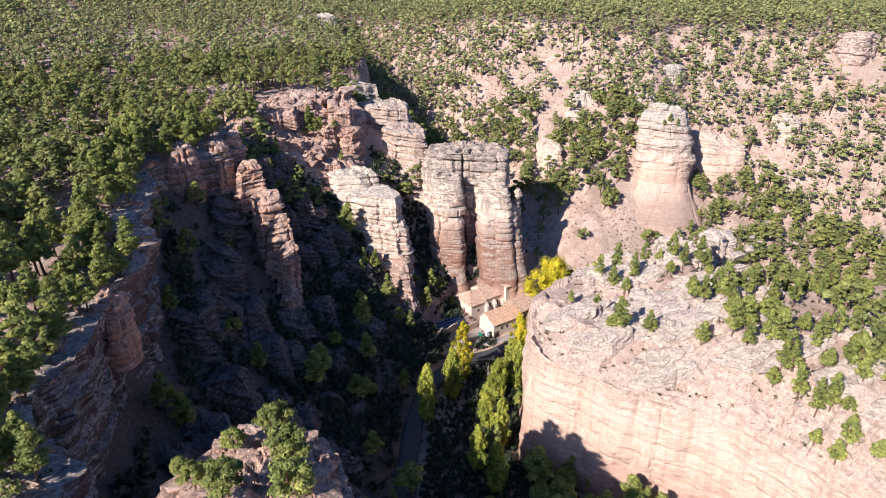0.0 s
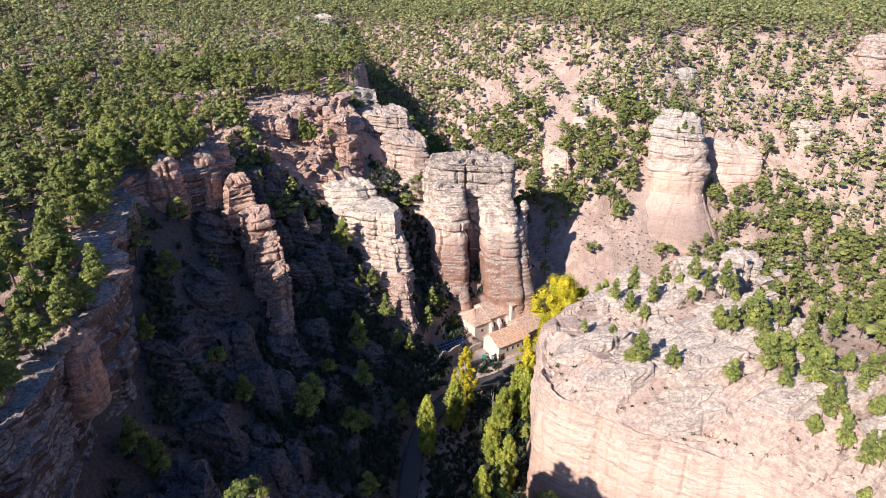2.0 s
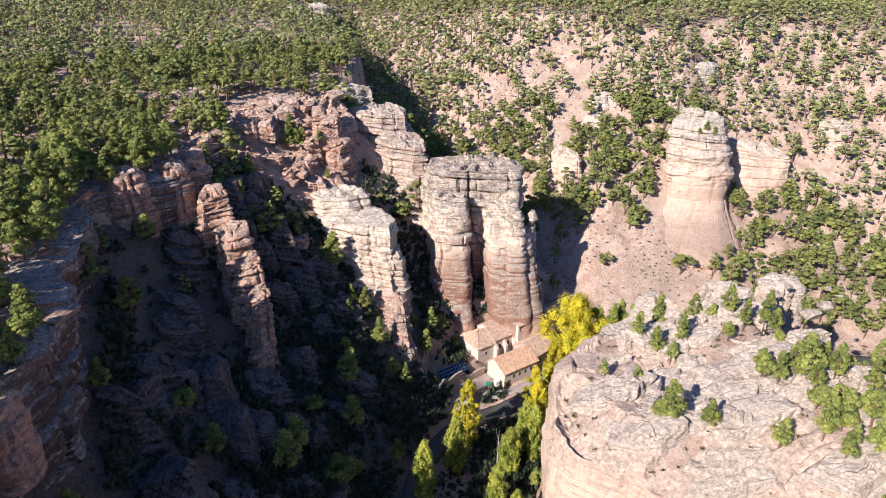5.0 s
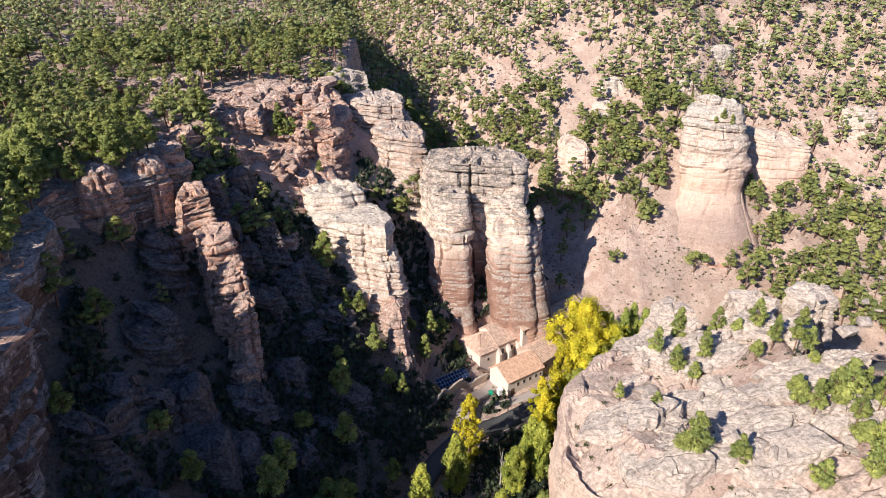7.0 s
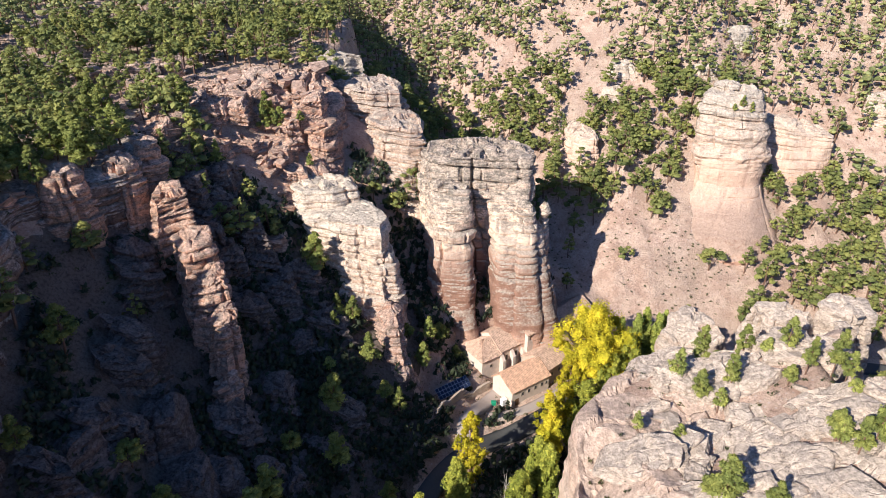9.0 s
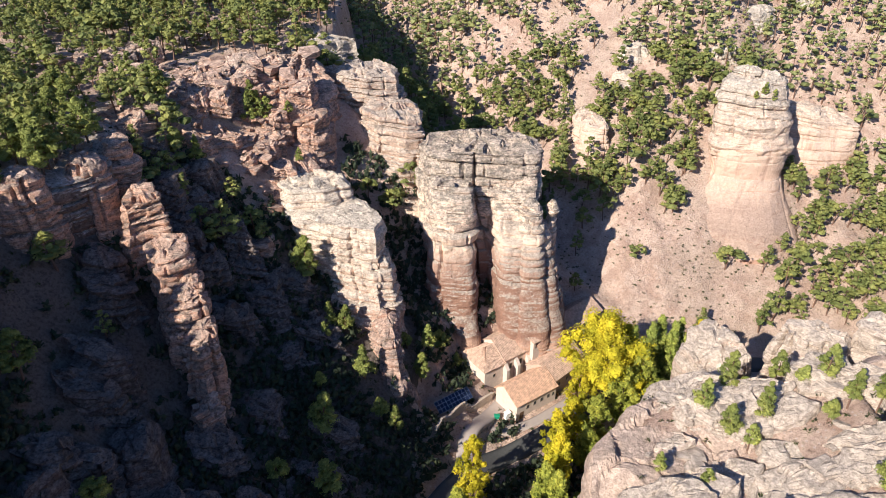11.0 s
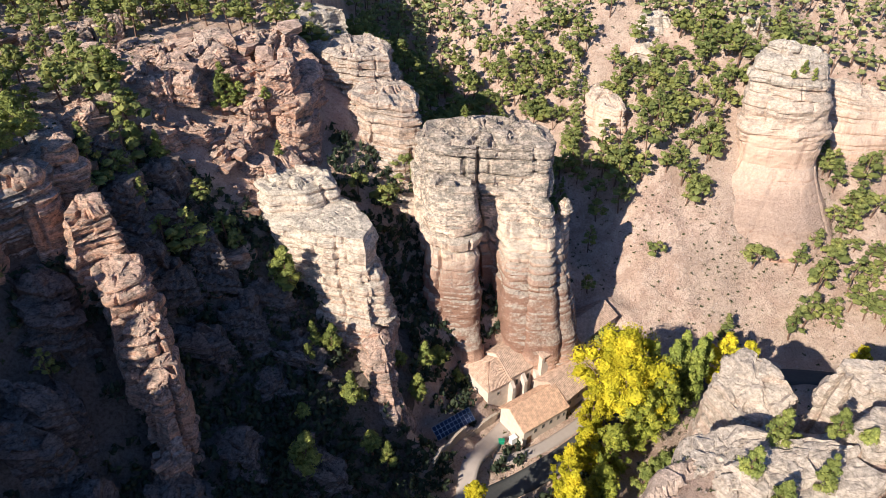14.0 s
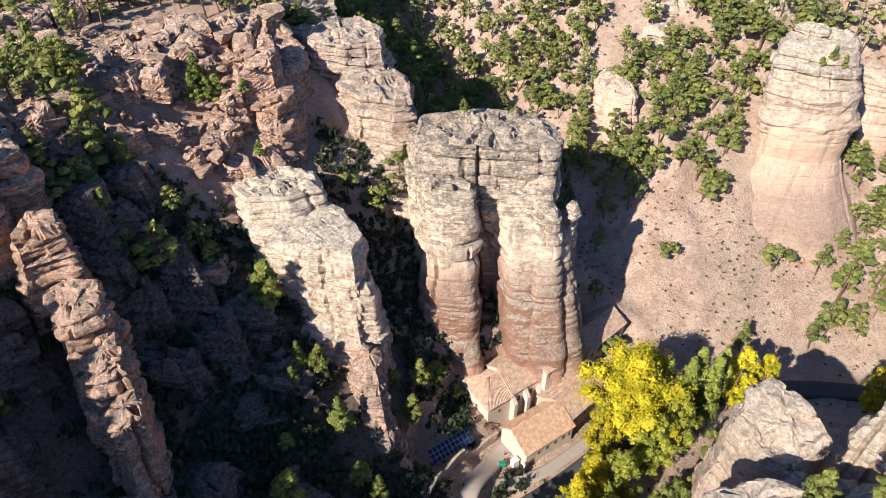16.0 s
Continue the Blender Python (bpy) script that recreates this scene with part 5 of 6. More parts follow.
line = resample(RIM[9:17], False, count=15)[0]
for k, (x, y) in enumerate(line):
    x, y = float(x - rim_rng.uniform(8, 14)), float(y + rim_rng.uniform(-2, 2))
    copy_thing(makers[(0, 2, 6)[k % 3]], pose(x, y, float(perch(x, y)) - 0.3, 0, 0, k * 61) @ Matrix.Scale(float(rim_rng.uniform(0.9, 1.2)), 4))
# extra tall pines, mostly out of view, added to shade the rib below
for k in range(22):
    x, y = float(rim_rng.uniform(-98, -76)), float(rim_rng.uniform(40, 78))
    copy_thing(makers[(0, 2, 6)[k % 3]], pose(x, y, float(perch(x, y)) - 0.3, 0, 0, k * 37) @ Matrix.Scale(float(rim_rng.uniform(1.15, 1.4)), 4))
for k in range(14):
    x, y = float(rim_rng.uniform(-94, -83)), float(rim_rng.uniform(94, 124))
    copy_thing(makers[(0, 2, 6)[k % 3]], pose(x, y, float(perch(x, y)) - 0.3, 0, 0, k * 29) @ Matrix.Scale(float(rim_rng.uniform(1.1, 1.35)), 4))
for k, (x, y) in enumerate(resample(RIM[11:16], False, count=10)[0]):
    x, y = float(x - rim_rng.uniform(2.5, 7)), float(y + rim_rng.uniform(-2, 2))
    copy_thing(makers[(0, 2, 6)[k % 3]], pose(x, y, float(perch(x, y)) - 0.3, 0, 0, k * 31) @ Matrix.Scale(float(rim_rng.uniform(0.95, 1.25)), 4))
# shorter pines close behind the edge of the wall
for k, (x, y) in enumerate(resample(RIM[3:10], False, count=24)[0]):
    x, y = float(x - rim_rng.uniform(1.5, 8)), float(y + rim_rng.uniform(-1.5, 1.5))
    copy_thing(makers[(0, 5, 6, 2)[k % 4]], pose(x, y, float(perch(x, y)) - 0.3, 0, 0, k * 53) @ Matrix.Scale(float(rim_rng.uniform(0.65, 0.95)), 4))
# pines that stand alone on the rocks
for k, (x, y, z, s) in enumerate([(-23, 13, 51.0, 0.7), (-28, 11, 51.2, 0.75), (-20, 8, 51.0, 0.75), (-31, 5, 51.0, 0.8), (-18.5, 2, 50.5, 0.8), (-34, 8, 50, 0.6), (-26, 2, 51.6, 0.7), (-18, 10, 50.0, 0.6), (2, 176, 52.4, 0.45),
                                   (-33.5, 140.5, 26, 1.15), (-27.5, 133, 18.5, 0.95), (-24, 133.5, 17, 0.85), (-28, 130, 15, 0.6), (-12, 115.5, 9.5, 0.85), (-15, 117.5, 10, 0.8), (-38, 163.5, 41, 0.5), (-50, 168, 52, 0.95), (-46, 170, 54, 0.7),
                                   (-62, 150, 50, 0.95), (-57, 150, 48, 0.9), (-41, 170, 58, 0.5), (-66, 158, 52, 0.9), (-70, 160, 56, 0.8), (-50, 171, 58, 0.9), (-48, 169, 57, 0.7), (37.6, 68, 35.6, 0.85), (36, 69.5, 35.6, 0.7), (43.3, 66, 35.7, 0.7), (52.6, 60.8, 34.4, 0.75), (60.4, 59.2, 36, 0.8), (59.9, 65.5, 39.8, 0.8),
                                   (29.5, 83, 34, 0.45), (35, 80, 36, 0.4), (63.6, 52.8, 33, 0.85), (-3, 143, -1, 0.95), (-6, 139, 0, 0.85), (1, 144, -2, 0.6), (-7.5, 134, 4, 0.8), (-11, 137, 6, 0.7), (90, 204, 53.5, 0.5), (87.5, 203.5, 52.8, 0.35), (93, 204, 52, 0.4)]):
    m = pose(x, y, max(z, float(land(x, y)) + 0.3) - 0.3, 0, 0, k * 77) @ Matrix.Scale(s, 4)
    copy_thing(makers[4 if 8 < k < 25 and k % 3 == 1 else ((1, 3) if k < 8 else (0, 2, 5, 6))[k % (2 if k < 8 else 4)]], m)


def wood(name, label, x, y, seed, clumps, tall, spread, mat=WOODS, cards=0, size=0.5, low=0.4, slim=0.45):
    """Many trees in one mesh: rough lumps, and loose tufts round them."""
    rg = np.random.default_rng(seed)
    z = perch(x, y)
    v0, f0 = ico()
    n = len(x)
    h = rg.uniform(0.5, 1.2, n) * tall
    w = (0.45 + 0.55 * h / tall) * rg.uniform(0.75, 1.2, n) * spread
    verts, faces, at = [], [], 0
    if clumps:
        # the dark heart of the crown
        half = h * (1 - low) * 0.5
        jag = 1 + rg.uniform(-0.35, 0.35, (n, len(v0), 1))
        body = np.stack([w * 0.33, w * 0.33, half * 0.66], -1)[:, None]
        taper = 1 - 0.35 * v0[None, :, 2:3] * np.array([1, 1, 0])
        verts.append((np.stack([x, y, z + h * low + half], -1)[:, None] + v0[None] * jag * body * taper).reshape(-1, 3))
        faces.append((f0[None] + (np.arange(n) * len(v0))[:, None, None]).reshape(-1, 3))
        at = n * len(v0)
    # boughs, and loose tufts round each
    u = (np.arange(max(1, clumps))[None] + rg.uniform(0.1, 0.9, (n, max(1, clumps)))) / max(1, clumps)
    a = np.arange(max(1, clumps))[None] * 2.4 + rg.uniform(0, 6.28, (n, 1)) + rg.uniform(-0.5, 0.5, u.shape)
    d = w[:, None] * np.minimum(1, 0.7 + 1.2 * u) * (1.02 - u) ** 0.6 * (rg.uniform(0.5, 0.85, u.shape) if clumps else 0.2)
    heart = np.stack([x[:, None] + d * np.cos(a), y[:, None] + d * np.sin(a), z[:, None] + h[:, None] * (low + (0.94 - low) * u)], -1)
    for k in range(cards):
        g = rg.normal(size=(n, 3))
        g /= np.linalg.norm(g, axis=1, keepdims=True)
        c = heart[:, k % max(1, clumps)] + g * (w * rg.uniform(0.16, 0.42, n) * (1 if clumps else 2.4))[:, None] * np.array([1, 1, 0.75 if clumps else 0.3])
        p = rg.normal(size=(n, 3)) * 0.8 + g * 0.7 + np.array([0, 0, 0.35])
        q = np.cross(p, rg.normal(size=(n, 3)))
        p, q = (i / np.linalg.norm(i, axis=1, keepdims=True) * size * rg.uniform(0.6, 1.4, (n, 1)) for i in (p, q))
        verts.append(np.stack([c - p * 0.8 + q * slim, c - p * 0.8 - q * slim, c + p], 1).reshape(-1, 3))
        faces.append(at + np.arange(n * 3).reshape(-1, 3))
        at += n * 3
    ob = new(name, make_mesh(name, np.concatenate(verts), [np.concatenate(faces)], mat))
    return tagged(ob, label, "trees", kind="stuff")


def pine_wood(name, label, x, y, seed, tall, spread, mat, clumps, cards, size):
    """Many whole pines, trunks and crowns, in one mesh."""
    rg = np.random.default_rng(seed)
    forms = [pine_parts(seed * 40 + k, tall * h, spread * w, kind, clumps, cards, size, False)
             for k, (h, w, kind) in enumerate([(1.0, 0.95, "egg"), (0.85, 1.1, "dome"), (1.15, 1.0, "egg"), (0.8, 0.85, "egg"), (1.05, 0.8, "cone"), (0.95, 1.1, "egg"), (0.75, 1.0, "dome"), (1.1, 0.9, "egg")])]
    z = perch(x, y)
    pick, turn, grow = rg.integers(0, len(forms), len(x)), rg.uniform(0, 2 * math.pi, len(x)), rg.uniform(0.6, 1.2, len(x))
    verts, quads, tris, at = [], [], [], 0
    for k, (sv, sf, cv, cf) in enumerate(forms):
        m = np.flatnonzero(pick == k)
        c, q = np.cos(turn[m])[:, None], np.sin(turn[m])[:, None]
        whole = np.concatenate([sv, cv])
        wide = grow[m][:, None] * rg.uniform(0.85, 1.2, (len(m), 1))
        p = np.stack([x[m][:, None] + wide * (whole[None, :, 0] * c - whole[None, :, 1] * q), y[m][:, None] + wide * (whole[None, :, 0] * q + whole[None, :, 1] * c), z[m][:, None] + whole[None, :, 2] * grow[m][:, None]], -1)
        first = at + (np.arange(len(m)) * len(whole))[:, None, None]
        verts.append(p.reshape(-1, 3))
        quads.append((sf[None] + first).reshape(-1, 4))
        tris.append((cf[None] + len(sv) + first).reshape(-1, 3))
        at += len(m) * len(whole)
    quads, tris = np.concatenate(quads), np.concatenate(tris)
    ob = new(name, make_mesh(name, np.concatenate(verts), [quads, tris], [BARK, mat], False, np.r_[np.zeros(len(quads)), np.ones(len(tris))]))
    return tagged(ob, label, "trees", kind="stuff")


wx, wy = scatter(-400, 400, -40, 520, 4.3)
keep = (rng.uniform(0, 1, wx.shape) < density(wx, wy)) & clear_of_rocks(wx, wy) & ~((wx > -110) & (wx < 140) & (wy > -20) & (wy < 190))
wx, wy = np.r_[wx[keep], px[rest]], np.r_[wy[keep], py[rest]]
for cx, cy, rx, ry in GROVES[:9]:
    k = int(rx * ry * 0.06)
    r, a = np.sqrt(rng.uniform(0, 1, k)), rng.uniform(0, 2 * math.pi, k)
    wx, wy = np.r_[wx, cx + rx * r * np.cos(a)], np.r_[wy, cy + ry * r * np.sin(a)]
close = np.hypot(wx, wy - 40) < 215
pine_wood("pine_wood", "open pine wood over the plateau and slopes", wx[close], wy[close], 3, 9.2, 3.1, WOODS, 12, 190, 0.42)
pine_wood("pine_wood", "pine wood further up the slopes", wx[~close], wy[~close], 8, 8.8, 3.3, UPLAND, 6, 30, 0.55)
fx, fy = scatter(-620, 620, 520, 760, 7.5)
keep = rng.uniform(0, 1, fx.shape) < np.where(fx < 0, 0.75, 0.6) + 0.2 * fbm(fx, fy, 0, 60, 2, 9)
pine_wood("far_wood", "distant pine forest on the upland", fx[keep], fy[keep], 4, 9.5, 3.4, UPLAND, 3, 8, 1.3)
# low scrub
sx, sy = scatter(-130, 200, -30, 300, 2.3)
keep = (rng.uniform(0, 1, sx.shape) < 0.55 + 0.5 * fbm(sx, sy, 0, 12, 2, 91)) & clear_of_rocks(sx, sy, -2)
wood("scrub", "low grey-green scrub on the dry slopes", sx[keep], sy[keep], 5, 0, 0.7, 0.6, SCRUB, cards=9, size=0.3, low=0.1)

ROAD = [(8, -60), (4, -10), (-3, 22), (-8.5, 44), (-10.6, 62), (-9, 88), (-5, 102), (6, 116), (22, 126), (40, 140), (60, 150), (88, 152.5), (130, 146), (220, 130)]
ux, uy = scatter(-78, 30, -30, 178, 1.45)
d = line_distance(ux, uy, ROAD)[0]
keep = (depth_in(ux, uy, PLATEAU) < -2) & (depth_in(ux, uy, TERRACE) < -1) & (depth_in(ux, uy, HEADLAND) < -1) & (d > 4) & (rng.uniform(0, 1, ux.shape) < np.clip(0.62 + 0.9 * fbm(ux, uy, 0, 16, 2, 88) + 0.3 * step(-36, -16, ux), 0.12, 0.92)) & (np.hypot((ux - 20) / 15.5, (uy - 139) / 12) > 1) & (np.hypot((ux + 1) / 7, (uy - 130) / 5) > 1) & (line_distance(ux, uy, [(2.0, 112), (3.6, 122), (7.5, 129), (13.0, 136.5)])[0] > 3.5)
wood("undergrowth", "dark evergreen oak scrub in the shaded basin", ux[keep], uy[keep], 6, 3, 2.8, 1.75, OAK, cards=13, size=0.7, low=0.05)

# poplars along the road
for k, (x, y, h, w, mat, lab) in enumerate([(35.5, 137.5, 25, 10.8, GOLD, "tall golden poplar beside the monastery"), (27, 125, 13, 3.6, GOLD, "golden poplar beside the monastery"), (22, 117, 18, 3.2, GOLD, "narrow golden poplar by the road"), (21.5, 110, 19, 2.6, GOLD, "narrow golden poplar by the road"), (20, 101, 17, 2.4, GREENGOLD, "poplar turning from green to gold"), (1, 97, 17, 2.8, GREENGOLD, "poplar turning from green to gold"),
                                           (32, 124, 15, 4.2, GREENGOLD, "poplar turning from green to gold"), (39, 130, 18, 4.2, GREENGOLD, "poplar turning from green to gold"), (4, 106.5, 21, 3.6, GOLD, "golden poplar beside the drive"),
                                           (-6, 87, 19, 2.6, GREENGOLD, "poplar turning from green to gold"), (14, 97, 14, 2.6, GREENGOLD, "poplar turning from green to gold"), (46.5, 139, 24, 2.3, LIME, "slender green poplar by the road"),
                                           (49.5, 142, 24, 2.3, LIME, "slender green poplar by the road"), (52.5, 141, 23, 2.2, LIME, "slender green poplar by the road"), (43.5, 142, 21, 2.0, LIME, "slender green poplar by the road"), (55, 144, 22, 2.1, LIME, "slender green poplar by the road"), (30, 134, 14, 3.8, GOLD, "golden poplar beside the monastery"), (44, 134, 20, 4.6, GREENGOLD, "poplar turning from green to gold"), (62, 148, 18, 4.2, GOLD, "golden poplar by the road"),
                                           (68, 149, 15, 3.4, GOLD, "golden poplar by the road"), (92, 147, 16, 3.2, GOLD, "golden poplar by the road"), (101, 146, 15, 3.8, GOLD, "golden poplar by the road"),
                                           (10, 84, 15, 2.4, GREENGOLD, "green poplar in the shaded valley"), (13, 75, 16, 2.4, GREENGOLD, "green poplar in the shaded valley"), (7, 68, 14, 2.2, GREENGOLD, "green poplar in the shaded valley"),
                                           (11, 60, 15, 2.4, GREENGOLD, "green poplar in the shaded valley"), (18, 104, 16, 2.4, GREENGOLD, "green poplar by the road"), (29, 117, 11, 3.0, GREENGOLD, "low green poplar by the road")]):
    t = poplar(900 + k, h, w, mat, lab, base=0.3 if w > 8 else 0.12)
    t.matrix_basis = pose(x, y, float(land(x, y)), 0, 0, k * 47)

# ---- the monastery ----
PLASTER = plain("cream_plaster", (0.58, 0.48, 0.4), 0.9, 0.3, 1.1, bump=0.06)
STONE = plain("rubble_stone", (0.42, 0.34, 0.27), 0.95, 0.4, 2.5, bump=0.15)
TILE_OLD = plain("weathered_roof_tiles", (0.45, 0.31, 0.23), 0.9, 0.95, 1.3, bump=0.08)
TILE_NEW = plain("orange_roof_tiles", (0.52, 0.32, 0.215), 0.9, 0.95, 1.3, bump=0.08)
DARK = plain("dark_window_glass", (0.03, 0.032, 0.035), 0.3, 0.2)
WOOD = plain("brown_door_wood", (0.16, 0.09, 0.05), 0.7, 0.3)
CONCRETE = plain("pale_concrete", (0.37, 0.305, 0.265), 0.9, 0.15, 0.8, bump=0.03)
ASPHALT = plain("worn_asphalt", (0.075, 0.073, 0.07), 0.9, 0.25, 1.5, bump=0.02)
PANEL = plain("blue_solar_cells", (0.018, 0.026, 0.06), 0.2, 0.2, 2.0)
ALU = plain("aluminium", (0.55, 0.56, 0.58), 0.35, 0.1, 3.0, metal=0.9)
GREEN = plain("green_plastic", (0.02, 0.22, 0.12), 0.5, 0.15)
WHITE = plain("white_paint", (0.78, 0.77, 0.74), 0.6, 0.08)


def box(bm, x0, y0, z0, x1, y1, z1):
    v = [bm.verts.new(c) for c in ((x0, y0, z0), (x1, y0, z0), (x1, y1, z0), (x0, y1, z0), (x0, y0, z1), (x1, y0, z1), (x1, y1, z1), (x0, y1, z1))]
    for f in ((3, 2, 1, 0), (4, 5, 6, 7), (0, 1, 5, 4), (1, 2, 6, 5), (2, 3, 7, 6), (3, 0, 4, 7)):
        bm.faces.new([v[i] for i in f])


def boxed(name, dims, mat, parent, label=""):
    bm = bmesh.new()
    box(bm, *dims)
    return part(name, bm, mat, parent, label)


def roof_slope(a, b, c, d, pitch=0.4, thick=0.16):
    """A tiled slope: a, b the eave's ends, d, c the ridge's above them; rows of barrel tiles with stepped courses."""
    a, b, c, d = (np.array(p, float) for p in (a, b, c, d))
    wide, deep = np.linalg.norm(b - a), max(np.linalg.norm(d - a), np.linalg.norm(c - b))
    nu, nv = max(4, int(wide / pitch) * 2), max(3, int(deep / 0.5) * 2)
    u = np.linspace(0, 1, nu + 1)[None, :, None]
    v = np.linspace(0, 1, nv + 1)[:, None, None]
    p = (a * (1 - u) + b * u) * (1 - v) + (d * (1 - u) + c * u) * v
    nor = np.cross(b - a, d - a + (c - b))
    nor /= np.linalg.norm(nor)
    wave = 0.07 * (np.arange(nu + 1) % 2)[None, :, None] + 0.04 * (np.arange(nv + 1) % 2)[:, None, None]
    p = p + nor * (wave + thick)
    low = (a * (1 - u) + b * u) * (1 - v) + (d * (1 - u) + c * u) * v - nor * 0.02
    n = (nu + 1) * (nv + 1)
    faces = [grid_faces(nv + 1, nu + 1), grid_faces(nv + 1, nu + 1, first=n, flip=True)]
    i = np.arange(nu)
    j = np.arange(nv) * (nu + 1)
    e = nv * (nu + 1)
    faces += [np.stack([n + i, n + i + 1, i + 1, i], -1), np.stack([e + i, e + i + 1, n + e + i + 1, n + e + i], -1),
              np.stack([j, j + nu + 1, n + j + nu + 1, n + j], -1), np.stack([n + j + nu, n + j + 2 * nu + 1, j + 2 * nu + 1, j + nu], -1)]
    return np.concatenate([p.reshape(-1, 3), np.broadcast_to(low, p.shape).reshape(-1, 3)]), faces


def window(house, x, z, w=0.8, h=1.1, y=0.0):
    win = under(empty("window", (x, y, z)), house)
    boxed("pane", (-w / 2, -0.012, 0, w / 2, 0.03, h), DARK, win)
    for d in ((-w / 2 - 0.09, -0.06, -0.09, -w / 2, 0.03, h + 0.09), (w / 2, -0.06, -0.09, w / 2 + 0.09, 0.03, h + 0.09), (-w / 2, -0.06, h, w / 2, 0.03, h + 0.09)):
        boxed("frame", d, STONE, win)
    boxed("sill", (-w / 2, -0.12, -0.09, w / 2, 0.03, 0), STONE, win)
    return win


def house(label, place, turn, length, depth, foot, eave, ridge, ridge_at, wall_mat, tile, hip_left=0.0, hip_right=0.0, over=0.35, windows=(), category="building"):
    """A house: x along the front wall, y into it. ridge_at: how far in the ridge lies; hips: how far the ridge stops short of the ends."""
    b = tagged(empty("monastery_building", (*place, 0)), label, category)
    b.rotation_euler = (0, 0, radians(turn))
    bm = bmesh.new()
    prof = [(0, foot), (0, eave), (ridge_at, ridge), (depth, eave), (depth, foot)]
    tops = []
    for x, hip in ((0, hip_left), (length, hip_right)):
        tops.append([bm.verts.new((x, y, z if not (hip and k == 2) else eave)) for k, (y, z) in enumerate(prof)])
    bm.faces.new(tops[0])
    bm.faces.new(tops[1][::-1])
    for k in (0, 3):
        bm.faces.new([tops[0][k], tops[0][k + 1], tops[1][k + 1], tops[1][k]][::-1])
    part("wall", bm, wall_mat, b)
    r0, r1 = (hip_left, ridge_at, ridge), (length - hip_right, ridge_at, ridge)
    drop = (ridge - eave) / ridge_at * over
    e = [(-over, -over, eave - drop), (length + over, -over, eave - drop), (length + over, depth + over, eave - drop), (-over, depth + over, eave - drop)]
    r0 = r0 if hip_left else (-over, ridge_at, ridge)
    r1 = r1 if hip_right else (length + over, ridge_at, ridge)
    for q in ((e[0], e[1], r1, r0), (e[2], e[3], r0, r1)) + (((e[3], e[0], r0, r0),) if hip_left else ()) + (((e[1], e[2], r1, r1),) if hip_right else ()):
        v, f = roof_slope(*q)
        under(new("roof", make_mesh("roof", v, f, tile, False)), b)
    for x in windows:
        window(b, *x)
    return b


TURN = 35.6
church = house("cream church with weathered tile roof under the rock", (7.8, 139.0), TURN, 6.2, 9.5, -5.5, 4.2, 7.0, 4.8, PLASTER, TILE_OLD, hip_left=4.0, windows=((3, 1.2, 0.7, 0.9),))
nave = house("church nave with buttresses and weathered tile roof", (12.8, 142.6), TURN, 7.6, 10, -5.5, 5.0, 8.2, 5.2, PLASTER, TILE_OLD, windows=((2.1, 1.4, 0.7, 1.6), (5.4, 1.4, 0.7, 1.6)))
for x in (0.2, 3.7, 7.2):
    bm = bmesh.new()
    box(bm, x - 0.45, -1.5, -5.5, x + 0.45, 0.0, 2.6)
    for v in bm.verts:
        if v.co.z > 2 and v.co.y > -0.1:
            v.co.z = 4.4
    part("buttress", bm, PLASTER, nave)
bell = house("stone crossing with small bell gable", (19.2, 147.2), TURN, 6.0, 8.5, -5.5, 5.6, 7.6, 4.2, STONE, TILE_OLD, windows=((1.6, 1.6, 0.7, 1.4),))
gable = under(empty("bell_gable", (1.0, -0.9, 5.6)), bell)
for d in ((-1.2, -1.0, -11, -0.5, 1.0, 1.9), (0.5, -1.0, -11, 1.2, 1.0, 1.9), (-0.5, -1.0, -11, 0.5, 1.0, 0.4), (-1.2, -1.0, 1.9, 1.2, 1.0, 2.4)):
    boxed("gable_wall", d, PLASTER, gable)
v, f = roof_slope((-1.5, -1.3, 2.4), (1.5, -1.3, 2.4), (1.5, 1.3, 3.2), (-1.5, 1.3, 3.2))
under(new("gable_roof", make_mesh("gable_roof", v, f, TILE_OLD, False)), gable)
guest = house("cream guest house with orange tile roof", (15.1, 129.9), TURN, 12.5, 7.8, -6.0, 1.8, 4.4, 4.9, PLASTER, TILE_NEW,
              windows=((3.4, -0.7, 0.8, 1.1), (5.6, -0.7, 0.8, 1.1), (7.8, -0.7, 0.8, 1.1), (10.0, -0.7, 0.8, 1.1), (11.6, -0.7, 0.7, 1.0)))
boxed("door", (1.0, -0.05, -3.0, 2.2, 0.05, -0.9), WOOD, guest, "brown wooden door")
house("long stone wing with weathered tile roof", (24.6, 138.2), TURN + 8, 13, 8.5, -5.5, 2.2, 4.8, 4.4, STONE, TILE_OLD, windows=((2.5, -0.6, 0.8, 1.1), (5.5, -0.6, 0.8, 1.1), (8.5, -0.6, 0.8, 1.1)))
upper = house("pale upper house with brown tile roof", (30.8, 155.4), 43.6, 14.5, 7.5, -4, 4.4, 6.8, 4.2, PLASTER, TILE_OLD,
              windows=tuple((x, z, 0.7, 1.0) for x in (2, 4.5, 7, 9.5, 12) for z in (1.8, -1.2)))

